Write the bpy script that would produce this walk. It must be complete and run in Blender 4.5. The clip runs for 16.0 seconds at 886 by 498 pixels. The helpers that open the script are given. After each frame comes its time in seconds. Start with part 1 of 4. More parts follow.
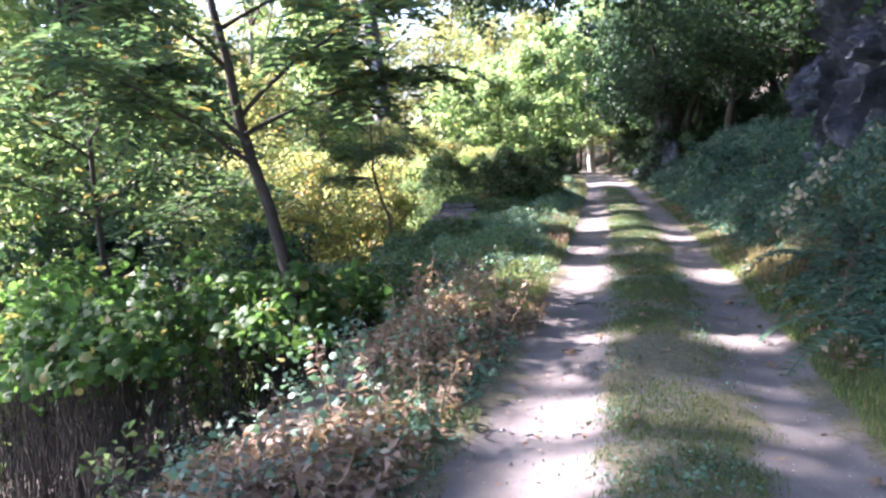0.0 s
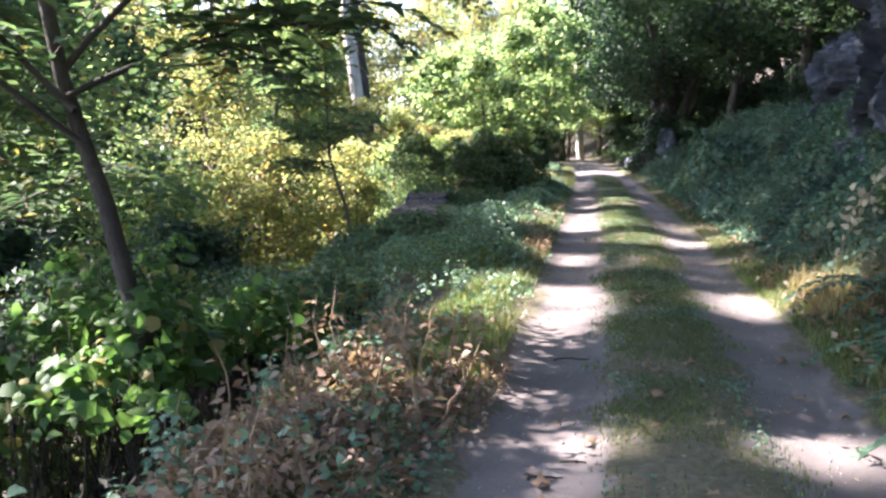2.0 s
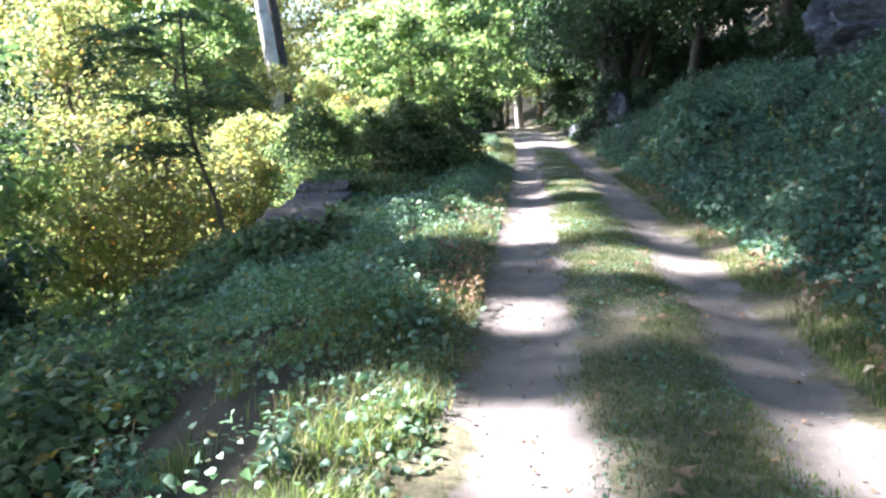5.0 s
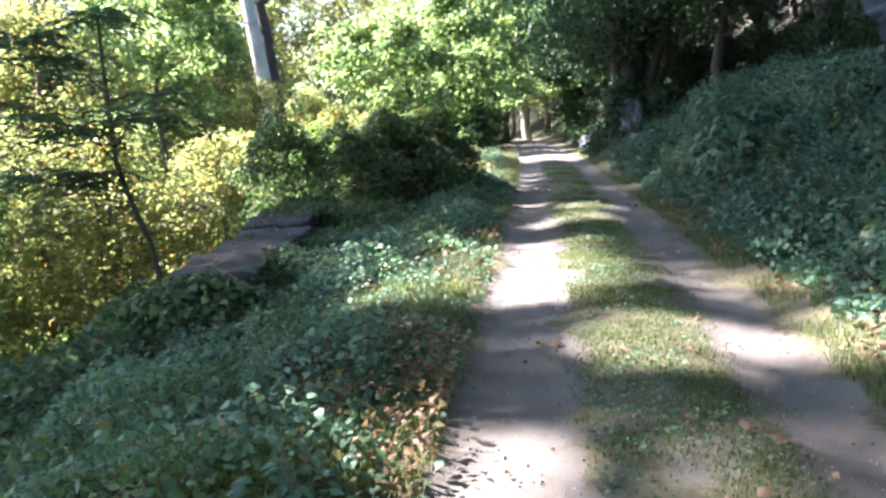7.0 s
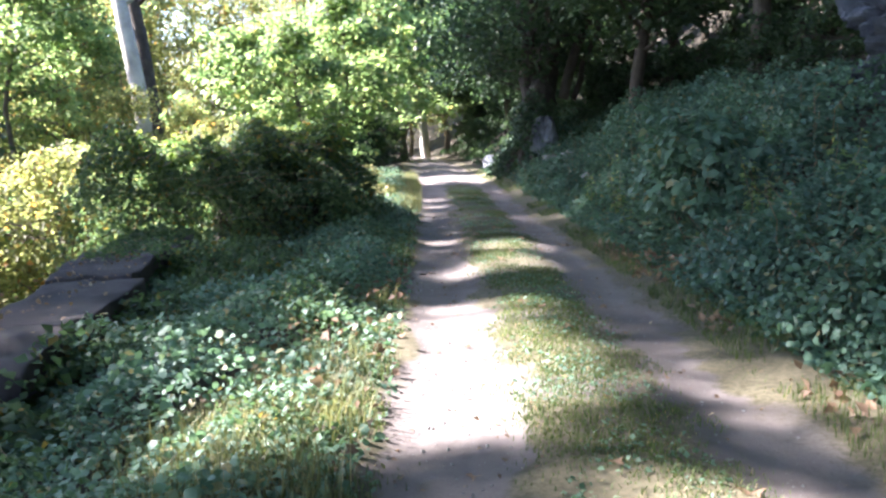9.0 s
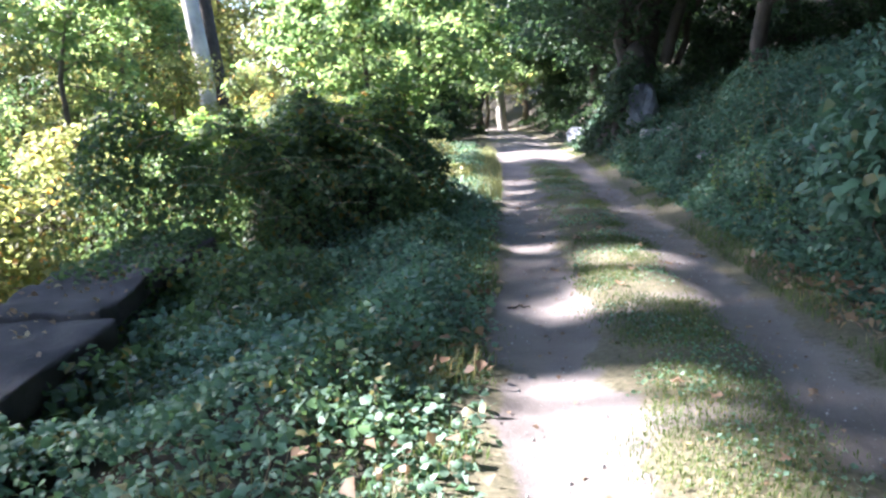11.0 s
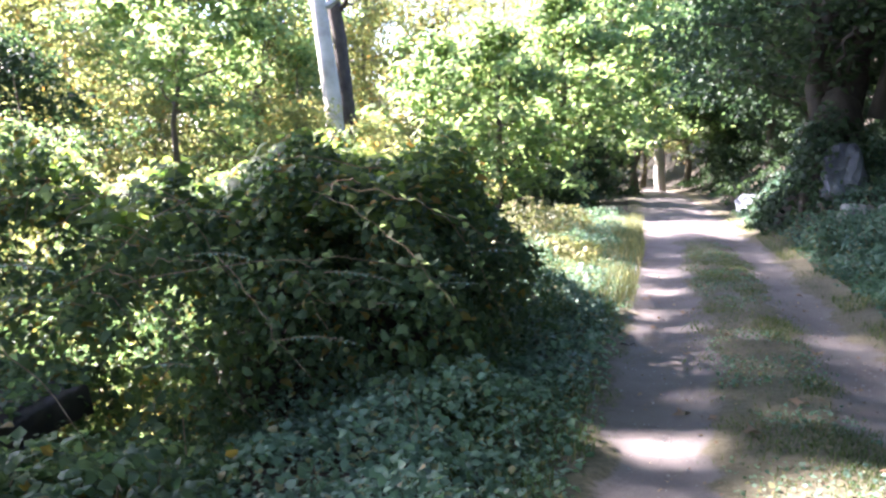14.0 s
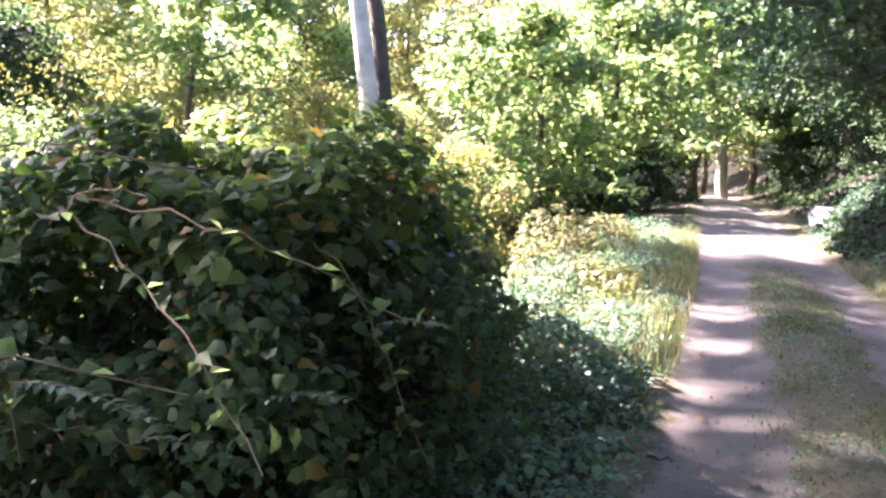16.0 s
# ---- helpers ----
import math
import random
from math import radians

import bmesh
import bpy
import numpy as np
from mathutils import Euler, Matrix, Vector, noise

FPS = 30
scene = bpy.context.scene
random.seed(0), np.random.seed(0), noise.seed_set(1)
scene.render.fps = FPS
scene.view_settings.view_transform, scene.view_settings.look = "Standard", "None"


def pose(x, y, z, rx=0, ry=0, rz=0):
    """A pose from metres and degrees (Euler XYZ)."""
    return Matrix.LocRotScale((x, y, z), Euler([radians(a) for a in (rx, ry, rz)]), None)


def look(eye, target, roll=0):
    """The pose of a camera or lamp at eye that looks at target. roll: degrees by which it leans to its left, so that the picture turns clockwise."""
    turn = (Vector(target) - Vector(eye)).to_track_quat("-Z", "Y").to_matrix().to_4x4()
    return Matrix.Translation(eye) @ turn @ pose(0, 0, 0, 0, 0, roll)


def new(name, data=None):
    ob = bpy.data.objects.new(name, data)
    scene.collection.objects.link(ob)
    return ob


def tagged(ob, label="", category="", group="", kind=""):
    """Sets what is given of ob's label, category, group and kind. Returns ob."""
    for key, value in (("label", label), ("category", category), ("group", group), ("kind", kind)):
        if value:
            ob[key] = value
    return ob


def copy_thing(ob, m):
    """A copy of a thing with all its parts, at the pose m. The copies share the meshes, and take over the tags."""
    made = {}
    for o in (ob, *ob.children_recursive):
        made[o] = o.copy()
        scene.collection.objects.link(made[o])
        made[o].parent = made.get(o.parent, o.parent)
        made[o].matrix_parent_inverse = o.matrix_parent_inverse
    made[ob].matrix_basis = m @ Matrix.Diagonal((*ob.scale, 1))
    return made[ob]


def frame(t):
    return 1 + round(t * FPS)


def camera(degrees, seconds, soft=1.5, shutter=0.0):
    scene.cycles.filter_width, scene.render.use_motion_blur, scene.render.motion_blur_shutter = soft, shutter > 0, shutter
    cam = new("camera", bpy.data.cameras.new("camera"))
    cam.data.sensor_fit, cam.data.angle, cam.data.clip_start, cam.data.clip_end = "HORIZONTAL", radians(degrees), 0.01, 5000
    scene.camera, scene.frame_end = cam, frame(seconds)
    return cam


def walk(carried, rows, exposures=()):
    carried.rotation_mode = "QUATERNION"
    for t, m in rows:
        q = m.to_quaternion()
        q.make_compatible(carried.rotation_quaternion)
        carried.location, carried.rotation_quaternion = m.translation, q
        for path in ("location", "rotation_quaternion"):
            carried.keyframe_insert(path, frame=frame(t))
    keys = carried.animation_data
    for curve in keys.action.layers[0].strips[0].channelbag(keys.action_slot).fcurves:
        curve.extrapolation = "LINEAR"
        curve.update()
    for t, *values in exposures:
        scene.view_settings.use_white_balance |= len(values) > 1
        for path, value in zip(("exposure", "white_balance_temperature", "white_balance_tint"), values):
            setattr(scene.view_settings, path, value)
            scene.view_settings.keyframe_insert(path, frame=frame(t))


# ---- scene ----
cam = camera(55.0, 16.0, soft=2.5)
PATH = [
    (0, (0.062, 0.102, 1.554), (0.053, 2.089, 1.328), -0.4),
    (0.5, (0.097, 0.856, 1.53), (-0.077, 2.839, 1.334), 0.2),
    (1, (0.209, 1.546, 1.524), (-0.043, 3.521, 1.337), 0.5),
    (1.5, (0.349, 2.288, 1.515), (0.117, 4.262, 1.298), 0.6),
    (2, (0.536, 3.009, 1.513), (0.558, 4.991, 1.25), 0.8),
    (2.5, (0.733, 3.684, 1.51), (1.052, 5.626, 1.151), 2.4),
    (3, (0.904, 4.4, 1.541), (1.455, 6.283, 1.148), 1.9),
    (3.5, (1.036, 5.139, 1.523), (1.484, 7.051, 1.147), 2.3),
    (3.9, (1.067, 5.771, 1.525), (1.387, 7.706, 1.13), 1.5),
    (4, (1.06, 5.897, 1.539), (1.359, 7.837, 1.154), 0.8),
    (4.5, (1.031, 6.689, 1.586), (1.237, 8.646, 1.229), -0.4),
    (4.7, (1.09, 7.022, 1.549), (1.265, 8.984, 1.202), -0.1),
    (6.8, (1.807, 9.914, 1.53), (1.918, 11.888, 1.226), -1.2),
    (7, (1.836, 10.188, 1.508), (1.966, 12.16, 1.205), -1.8),
    (7.5, (1.945, 10.891, 1.473), (2.137, 12.854, 1.144), -1.9),
    (8, (2.021, 11.665, 1.445), (2.267, 13.618, 1.091), -0.9),
    (8.5, (2.096, 12.375, 1.499), (2.404, 14.328, 1.2), -2.3),
    (9, (2.14, 12.999, 1.503), (2.514, 14.945, 1.233), -0.6),
    (9.2, (2.123, 13.274, 1.489), (2.473, 15.224, 1.217), 0.2),
    (11.3, (2.579, 16.132, 1.577), (2.774, 18.091, 1.224), -1.0),
    (11.5, (2.661, 16.422, 1.607), (2.946, 18.367, 1.239), -1.2),
    (12, (2.946, 17.143, 1.578), (3.428, 19.038, 1.158), -1.9),
    (12.5, (3.102, 17.834, 1.583), (3.551, 19.739, 1.173), -2.2),
    (13, (3.258, 18.526, 1.594), (3.57, 20.472, 1.253), -2.3),
    (13.5, (3.359, 19.246, 1.579), (3.422, 21.23, 1.337), 1.2),
    (14, (3.482, 19.905, 1.586), (3.322, 21.887, 1.369), 1.0),
    (14.5, (3.608, 20.598, 1.591), (3.475, 22.575, 1.32), 2.1),
    (15, (3.719, 21.275, 1.607), (3.587, 23.249, 1.31), 0.8),
    (15.5, (3.892, 21.931, 1.611), (3.727, 23.906, 1.344), 2.6),
    (16, (3.936, 22.605, 1.608), (3.649, 24.571, 1.378), 2.7),
]
EXPOSURES = [(0.0, 3.3, 5750, 32), (1.0, 3.15, 6000, 28), (2.0, 3.2, 6000, 28), (2.5, 3.25, 5900, 27), (3.0, 3.45, 5850, 30), (4.5, 3.45, 5650, 19), (7.0, 3.3, 5850, 21), (8.0, 3.35, 5850, 26), (10.0, 3.4, 5800, 24), (11.4, 3.4, 5500, 22), (12.4, 3.8, 5100, 4), (13.0, 3.7, 5250, 10), (13.5, 3.75, 5700, 22), (14.0, 3.78, 5900, 32), (15.0, 3.93, 6100, 36), (16.0, 3.95, 6250, 40)]
walk(cam, [(t, look(eye, target, roll)) for t, eye, target, roll in PATH], EXPOSURES)

# ---- sky and sun ----
SUN_FROM = Vector((-0.85, 0.25, 0.74)).normalized()
world = bpy.data.worlds.new("sky")
scene.world = world
world.use_nodes = True
wn = world.node_tree
sky = wn.nodes.new("ShaderNodeTexSky")
sky.sky_type = "NISHITA"
sky.sun_disc = False
sky.sun_elevation = math.asin(SUN_FROM.z)
sky.sun_rotation = math.atan2(SUN_FROM.x, SUN_FROM.y)
wn.links.new(sky.outputs[0], wn.nodes["Background"].inputs[0])
wn.nodes["Background"].inputs[1].default_value = 0.088
sun = new("sun", bpy.data.lights.new("sun", "SUN"))
sun.data.energy, sun.data.angle, sun.data.color = 5.0, radians(0.9), (1.0, 0.92, 0.78)
sun.matrix_world = look(SUN_FROM * 60, (0, 0, 0))


# ---- materials ----
def nodes_of(name, rough=0.8):
    m = bpy.data.materials.new(name)
    m.use_nodes = True
    b = m.node_tree.nodes["Principled BSDF"]
    b.inputs["Roughness"].default_value = rough
    return m, m.node_tree, b


def noise_node(nt, scale, detail=4.0, rough=0.55, coords="Object"):
    tc = nt.nodes.new("ShaderNodeTexCoord")
    n = nt.nodes.new("ShaderNodeTexNoise")
    n.inputs["Scale"].default_value, n.inputs["Detail"].default_value, n.inputs["Roughness"].default_value = scale, detail, rough
    nt.links.new(tc.outputs[coords], n.inputs["Vector"])
    return n


def ramp_node(nt, src, stops):
    r = nt.nodes.new("ShaderNodeValToRGB")
    e = r.color_ramp.elements
    while len(e) < len(stops):
        e.new(0.5)
    for el, (p, c) in zip(e, stops):
        el.position, el.color = p, (*c, 1)
    nt.links.new(src, r.inputs[0])
    return r


def mix_node(nt, fac, a, b, kind="MIX"):
    n = nt.nodes.new("ShaderNodeMix")
    n.data_type, n.blend_type = "RGBA", kind
    for v, i in ((fac, 0), (a, 6), (b, 7)):
        if isinstance(v, (int, float)):
            n.inputs[i].default_value = v
        elif isinstance(v, tuple):
            n.inputs[i].default_value = (*v, 1)
        else:
            nt.links.new(v, n.inputs[i])
    return n.outputs[2]


def bump_node(nt, b, src, strength, dist=0.02):
    n = nt.nodes.new("ShaderNodeBump")
    n.inputs["Strength"].default_value, n.inputs["Distance"].default_value = strength, dist
    nt.links.new(src, n.inputs["Height"])
    nt.links.new(n.outputs[0], b.inputs["Normal"])


def surface(name, scale, stops, fine=40.0, rough=0.9, bump=0.6, dist=0.02, fine_mix=0.35):
    """An opaque surface: a broad stain pattern, a fine grain over it, and relief from both."""
    m, nt, b = nodes_of(name, rough)
    big, small = noise_node(nt, scale, 5), noise_node(nt, fine, 6, 0.65)
    base = ramp_node(nt, big.outputs[0], stops)
    grain = ramp_node(nt, small.outputs[0], [(0.3, (0.35, 0.35, 0.35)), (0.7, (1.0, 1.0, 1.0))])
    nt.links.new(mix_node(nt, fine_mix, base.outputs[0], grain.outputs[0], "MULTIPLY"), b.inputs["Base Color"])
    add = nt.nodes.new("ShaderNodeMath")
    add.operation = "ADD"
    nt.links.new(big.outputs[0], add.inputs[0])
    nt.links.new(small.outputs[0], add.inputs[1])
    bump_node(nt, b, add.outputs[0], bump, dist)
    return m


def leaf_material(name, dark, light, odd=None, through_light=0.45, gloss=0.35):
    """Leaves: each leaf has its own tint; light passes through the blade."""
    m, nt, b = nodes_of(name, 0.55)
    geo = nt.nodes.new("ShaderNodeNewGeometry")
    stops = [(0.0, dark), (0.85, light)] + ([(0.93, light), (0.96, odd), (1.0, odd)] if odd else [(1.0, light)])
    tint = ramp_node(nt, geo.outputs["Random Per Island"], stops).outputs[0]
    broad = ramp_node(nt, noise_node(nt, 0.6, 3).outputs[0], [(0.3, (0.72, 0.75, 0.8)), (0.7, (1.2, 1.15, 0.95))])
    tint = mix_node(nt, 1.0, tint, broad.outputs[0], "MULTIPLY")
    nt.links.new(tint, b.inputs["Base Color"])
    b.inputs["Specular IOR Level"].default_value = gloss
    tr = nt.nodes.new("ShaderNodeBsdfTranslucent")
    warm = mix_node(nt, 1.0, tint, (2.3, 2.4, 1.7), "MULTIPLY")
    nt.links.new(warm, tr.inputs[0])
    ms = nt.nodes.new("ShaderNodeMixShader")
    ms.inputs[0].default_value = through_light
    nt.links.new(b.outputs[0], ms.inputs[1])
    nt.links.new(tr.outputs[0], ms.inputs[2])
    nt.links.new(ms.outputs[0], nt.nodes["Material Output"].inputs[0])
    return m


SOIL = surface("woodland_soil", 1.2, [(0.3, (0.022, 0.020, 0.014)), (0.55, (0.05, 0.042, 0.027)), (0.75, (0.085, 0.065, 0.042))], 30, 0.95, 0.8, 0.03)
TRACK = bpy.data.materials.new("dirt_track")


def track_material(m):
    m.use_nodes = True
    nt = m.node_tree
    b = nt.nodes["Principled BSDF"]
    b.inputs["Roughness"].default_value = 0.92
    at = nt.nodes.new("ShaderNodeAttribute")
    at.attribute_name = "wear"
    big, small, peb = noise_node(nt, 1.3, 5), noise_node(nt, 70, 6, 0.65), noise_node(nt, 22, 5, 0.7)
    dirt = ramp_node(nt, big.outputs[0], [(0.25, (0.105, 0.09, 0.082)), (0.5, (0.165, 0.143, 0.132)), (0.8, (0.235, 0.208, 0.192))]).outputs[0]
    grain = ramp_node(nt, small.outputs[0], [(0.3, (0.45, 0.45, 0.45)), (0.65, (1.0, 1.0, 1.0))]).outputs[0]
    dirt = mix_node(nt, 0.45, dirt, grain, "MULTIPLY")
    duff = ramp_node(nt, peb.outputs[0], [(0.3, (0.05, 0.048, 0.026)), (0.5, (0.105, 0.095, 0.055)), (0.75, (0.19, 0.155, 0.105))]).outputs[0]
    off = nt.nodes.new("ShaderNodeMath")
    off.operation = "MULTIPLY_ADD"
    nt.links.new(peb.outputs[0], off.inputs[0])
    off.inputs[1].default_value, off.inputs[2].default_value = 0.8, -0.4
    add = nt.nodes.new("ShaderNodeMath")
    nt.links.new(at.outputs["Fac"], add.inputs[0])
    nt.links.new(off.outputs[0], add.inputs[1])
    mask = ramp_node(nt, add.outputs[0], [(0.3, (0, 0, 0)), (0.62, (1, 1, 1))]).outputs[0]
    nt.links.new(mix_node(nt, mask, duff, dirt), b.inputs["Base Color"])
    bump_node(nt, b, peb.outputs[0], 0.6, 0.015)


track_material(TRACK)
ROCK = surface("grey_rock", 1.1, [(0.32, (0.028, 0.032, 0.042)), (0.48, (0.115, 0.13, 0.16)), (0.72, (0.28, 0.30, 0.345))], 7, 0.8, 1.0, 0.10, 0.6)
CONCRETE = surface("weathered_concrete", 1.8, [(0.3, (0.025, 0.022, 0.024)), (0.52, (0.062, 0.053, 0.055)), (0.8, (0.15, 0.13, 0.125))], 35, 0.9, 0.7, 0.02)
PALE_STONE = surface("pale_stone", 3.0, [(0.3, (0.20, 0.20, 0.20)), (0.7, (0.38, 0.38, 0.38))], 30, 0.85, 0.6, 0.02)
BARK = surface("grey_brown_bark", 3.0, [(0.3, (0.07, 0.055, 0.04)), (0.7, (0.17, 0.14, 0.11))], 45, 0.9, 0.8, 0.02)
DARK_BARK = surface("dark_bark", 3.0, [(0.3, (0.03, 0.025, 0.02)), (0.7, (0.085, 0.07, 0.055))], 40, 0.9, 0.8, 0.03)
PALE_BARK = surface("pale_bark", 1.5, [(0.3, (0.32, 0.30, 0.26)), (0.7, (0.56, 0.53, 0.48))], 25, 0.8, 0.5, 0.02)
DRY_STEM = surface("dry_stem", 6.0, [(0.3, (0.16, 0.11, 0.065)), (0.7, (0.36, 0.27, 0.17))], 60, 0.85, 0.3, 0.005)
LEAF_IVY = leaf_material("ground_ivy_leaf", (0.06, 0.125, 0.09), (0.15, 0.25, 0.18), (0.24, 0.22, 0.12), 0.25, 0.55)
LEAF_BANK = leaf_material("bank_weed_leaf", (0.038, 0.085, 0.064), (0.095, 0.175, 0.13), (0.16, 0.16, 0.09), 0.22, 0.35)
LEAF_MOUND = leaf_material("vine_leaf", (0.036, 0.075, 0.044), (0.105, 0.16, 0.08), (0.17, 0.13, 0.04), 0.35, 0.28)
LEAF_BRIGHT = leaf_material("fresh_leaf", (0.065, 0.115, 0.058), (0.17, 0.22, 0.12), (0.24, 0.22, 0.10), 0.66)
LEAF_YELLOW = leaf_material("autumn_leaf", (0.085, 0.11, 0.05), (0.20, 0.20, 0.10), (0.28, 0.16, 0.055), 0.6)
# green leaf darkened so that its colour holds the wood's deep shade
LEAF_DARK = leaf_material("shade_darkened_leaf", (0.02, 0.045, 0.026), (0.05, 0.085, 0.045), None, 0.35)
GRASS = leaf_material("grass_blade", (0.045, 0.08, 0.028), (0.105, 0.135, 0.052), (0.24, 0.20, 0.12), 0.3, 0.25)
TALL_GRASS = leaf_material("seeding_grass", (0.075, 0.10, 0.045), (0.19, 0.19, 0.10), (0.36, 0.30, 0.19), 0.3, 0.3)
LEAF_BRAMBLE = leaf_material("bramble_leaf", (0.03, 0.075, 0.024), (0.09, 0.165, 0.052), (0.20, 0.18, 0.07), 0.38, 0.25)
# yellow-green vine leaf, lightened to carry the sun on the mound's top
LEAF_TOP = leaf_material("sun_tinted_vine_leaf", (0.055, 0.105, 0.025), (0.15, 0.20, 0.055), (0.28, 0.17, 0.05), 0.45, 0.25)
LUSH_GRASS = leaf_material("lush_grass", (0.06, 0.105, 0.032), (0.15, 0.185, 0.07), (0.28, 0.24, 0.13), 0.35, 0.25)
GOLD_GRASS = leaf_material("golden_grass", (0.15, 0.13, 0.07), (0.31, 0.265, 0.16), None, 0.3, 0.2)
DRY_LEAF = leaf_material("dead_leaf", (0.115, 0.075, 0.056), (0.265, 0.185, 0.14), (0.38, 0.31, 0.25), 0.2, 0.2)

BLEACHED_LEAF = leaf_material("bleached_leaf", (0.20, 0.18, 0.14), (0.38, 0.345, 0.28), None, 0.25, 0.2)

# ---- shape of the ground ----
rng = np.random.default_rng(7)
ROAD_Y = np.array([-400, -10, 3.8, 8, 14, 21, 25, 28, 34, 48, 60, 72, 400.0])
ROAD_X = np.array([-72, -1.4, 1.13, 2.03, 3.2, 4.48, 5.18, 5.72, 6.75, 8.8, 10.4, 10.8, -40.0])


def road_x(y):
    return np.interp(y, ROAD_Y, ROAD_X)


def lattice(ix, iy, iz, seed):
    h = (ix * 374761393 + iy * 668265263 + iz * 1440670441 + seed * 974711) & 0x7FFFFFFF
    h = ((h ^ (h >> 13)) * 1274126177) & 0x7FFFFFFF
    return ((h ^ (h >> 16)) & 0xFFFF) / 65535.0


def vnoise(x, y, z=0.0, scale=1.0, seed=0):
    """Smooth value noise from 0 to 1 at arrays of places; scale is the size of its lumps in metres."""
    x, y, z = (np.asarray(v, float) / scale + 1000 for v in np.broadcast_arrays(x, y, z))
    ix, iy, iz = (np.floor(v).astype(np.int64) for v in (x, y, z))
    fx, fy, fz = x - ix, y - iy, z - iz
    fx, fy, fz = (f * f * (3 - 2 * f) for f in (fx, fy, fz))
    out = 0
    for a in (0, 1):
        for b in (0, 1):
            for c in (0, 1):
                w = (fx if a else 1 - fx) * (fy if b else 1 - fy) * (fz if c else 1 - fz)
                out = out + w * lattice(ix + a, iy + b, iz + c, seed)
    return out


def step(v, a, b):
    f = np.clip((v - a) / (b - a), 0, 1)
    return f * f * (3 - 2 * f)


def ground_z(x, y):
    x, y = np.asarray(x, float), np.asarray(y, float)
    u = x - road_x(y)
    crown = 0.035 * np.exp(-(u / 0.42) ** 2) - 0.03 * np.exp(-((np.abs(u) - 0.85) / 0.33) ** 2)
    right = np.interp(u, [1.25, 1.7, 2.4, 3.2, 4.5, 7, 12, 30, 80, 400], [0, 0.06, 0.34, 0.95, 1.85, 2.6, 6.5, 17, 30, 60])
    left = np.interp(-u, [1.2, 1.7, 2.6, 3.6, 5, 8, 14, 30, 60, 400], [0, 0.02, -0.10, -0.35, -1.1, -3.0, -4.5, -4.8, -4, 10])
    left = left - 0.6 * step(-u, 2.3, 3.3) * (1 - step(y, 10, 13.5)) * (1 - step(-u, 6, 9))
    bumps = (vnoise(x, y, 0, 1.1, 3) - 0.5) * 0.16 * step(np.abs(u), 1.3, 2.6) + (vnoise(x, y, 0, 0.35, 5) - 0.5) * 0.05 * step(np.abs(u), 1.1, 1.8)
    right = right + 0.95 * np.exp(-((u - 2.4) / 0.75) ** 2 - ((y - 37.5) / 2.2) ** 2)
    far = (vnoise(x, y, 0, 6, 9) - 0.5) * 1.2 * step(np.abs(u), 4, 12)
    return crown + np.where(u > 0, right, left) + bumps + far


# ---- building blocks ----
def mesh_from(name, verts, faces, material, smooth=True):
    """A mesh from arrays; faces all have the same number of corners."""
    verts, faces = np.asarray(verts, np.float32), np.asarray(faces, np.int32)
    me = bpy.data.meshes.new(name)
    n, k = faces.shape
    me.vertices.add(len(verts))
    me.vertices.foreach_set("co", verts.ravel())
    me.loops.add(n * k)
    me.loops.foreach_set("vertex_index", faces.ravel())
    me.polygons.add(n)
    me.polygons.foreach_set("loop_start", np.arange(n, dtype=np.int32) * k)
    me.polygons.foreach_set("use_smooth", np.full(n, smooth))
    me.materials.append(material)
    me.update(calc_edges=True)
    return me


def thing(name, me, label, category, parent=None, group="", kind=""):
    ob = new(name, me)
    if parent is not None:
        ob.parent = parent
    return tagged(ob, label, category, group, kind)


def part(name, me, parent, label=""):
    ob = new(name, me)
    ob.parent = parent
    return tagged(ob, label)


def unit(v):
    return v / np.maximum(np.linalg.norm(v, axis=1, keepdims=True), 1e-9)


def leaves(places, facing, sizes, aspect=0.35, spread=0.5, fold=0.12, droop=0.2, along=None, r=None):
    """Leaf blades, each two triangles folded along the midrib. Returns vertices and faces."""
    r = r or rng
    n = len(places)
    nrm = unit(facing + r.normal(0, spread, (n, 3)))
    t = r.normal(0, 1, (n, 3)) if along is None else along + r.normal(0, 0.25, (n, 3))
    t = unit(t - nrm * np.sum(t * nrm, 1, keepdims=True))
    b = np.cross(nrm, t)
    s = np.asarray(sizes).reshape(-1, 1)
    v = np.empty((n, 4, 3))
    v[:, 0] = places
    v[:, 1] = places + t * s * 0.42 + b * s * aspect + nrm * s * fold
    v[:, 2] = places + t * s - nrm * s * droop
    v[:, 3] = places + t * s * 0.42 - b * s * aspect + nrm * s * fold
    base = np.arange(n)[:, None, None] * 4
    f = base + np.array([[0, 3, 2], [0, 2, 1]])
    return v.reshape(-1, 3), f.reshape(-1, 3)


def round_leaves(places, facing, sizes, aspect=0.4, spread=0.6, fold=0.1, droop=0.22, r=None):
    """Pointed oval leaf blades of four triangles, folded and drooping."""
    r = r or rng
    n = len(places)
    nrm = unit(facing + r.normal(0, spread, (n, 3)))
    t = r.normal(0, 1, (n, 3))
    t = unit(t - nrm * np.sum(t * nrm, 1, keepdims=True))
    b = np.cross(nrm, t)
    s = np.asarray(sizes).reshape(-1, 1)
    rows = [(0, 0, 0), (0.26, aspect, fold), (0.66, aspect * 0.78, fold * 0.6), (1, 0, -droop), (0.66, -aspect * 0.78, fold * 0.6), (0.26, -aspect, fold)]
    v = np.stack([places + t * s * a + b * s * w + nrm * s * h for a, w, h in rows], 1)
    f = np.arange(n)[:, None, None] * 6 + np.array([[0, 5, 1], [1, 5, 4], [1, 4, 2], [2, 4, 3]])
    return v.reshape(-1, 3), f.reshape(-1, 3)


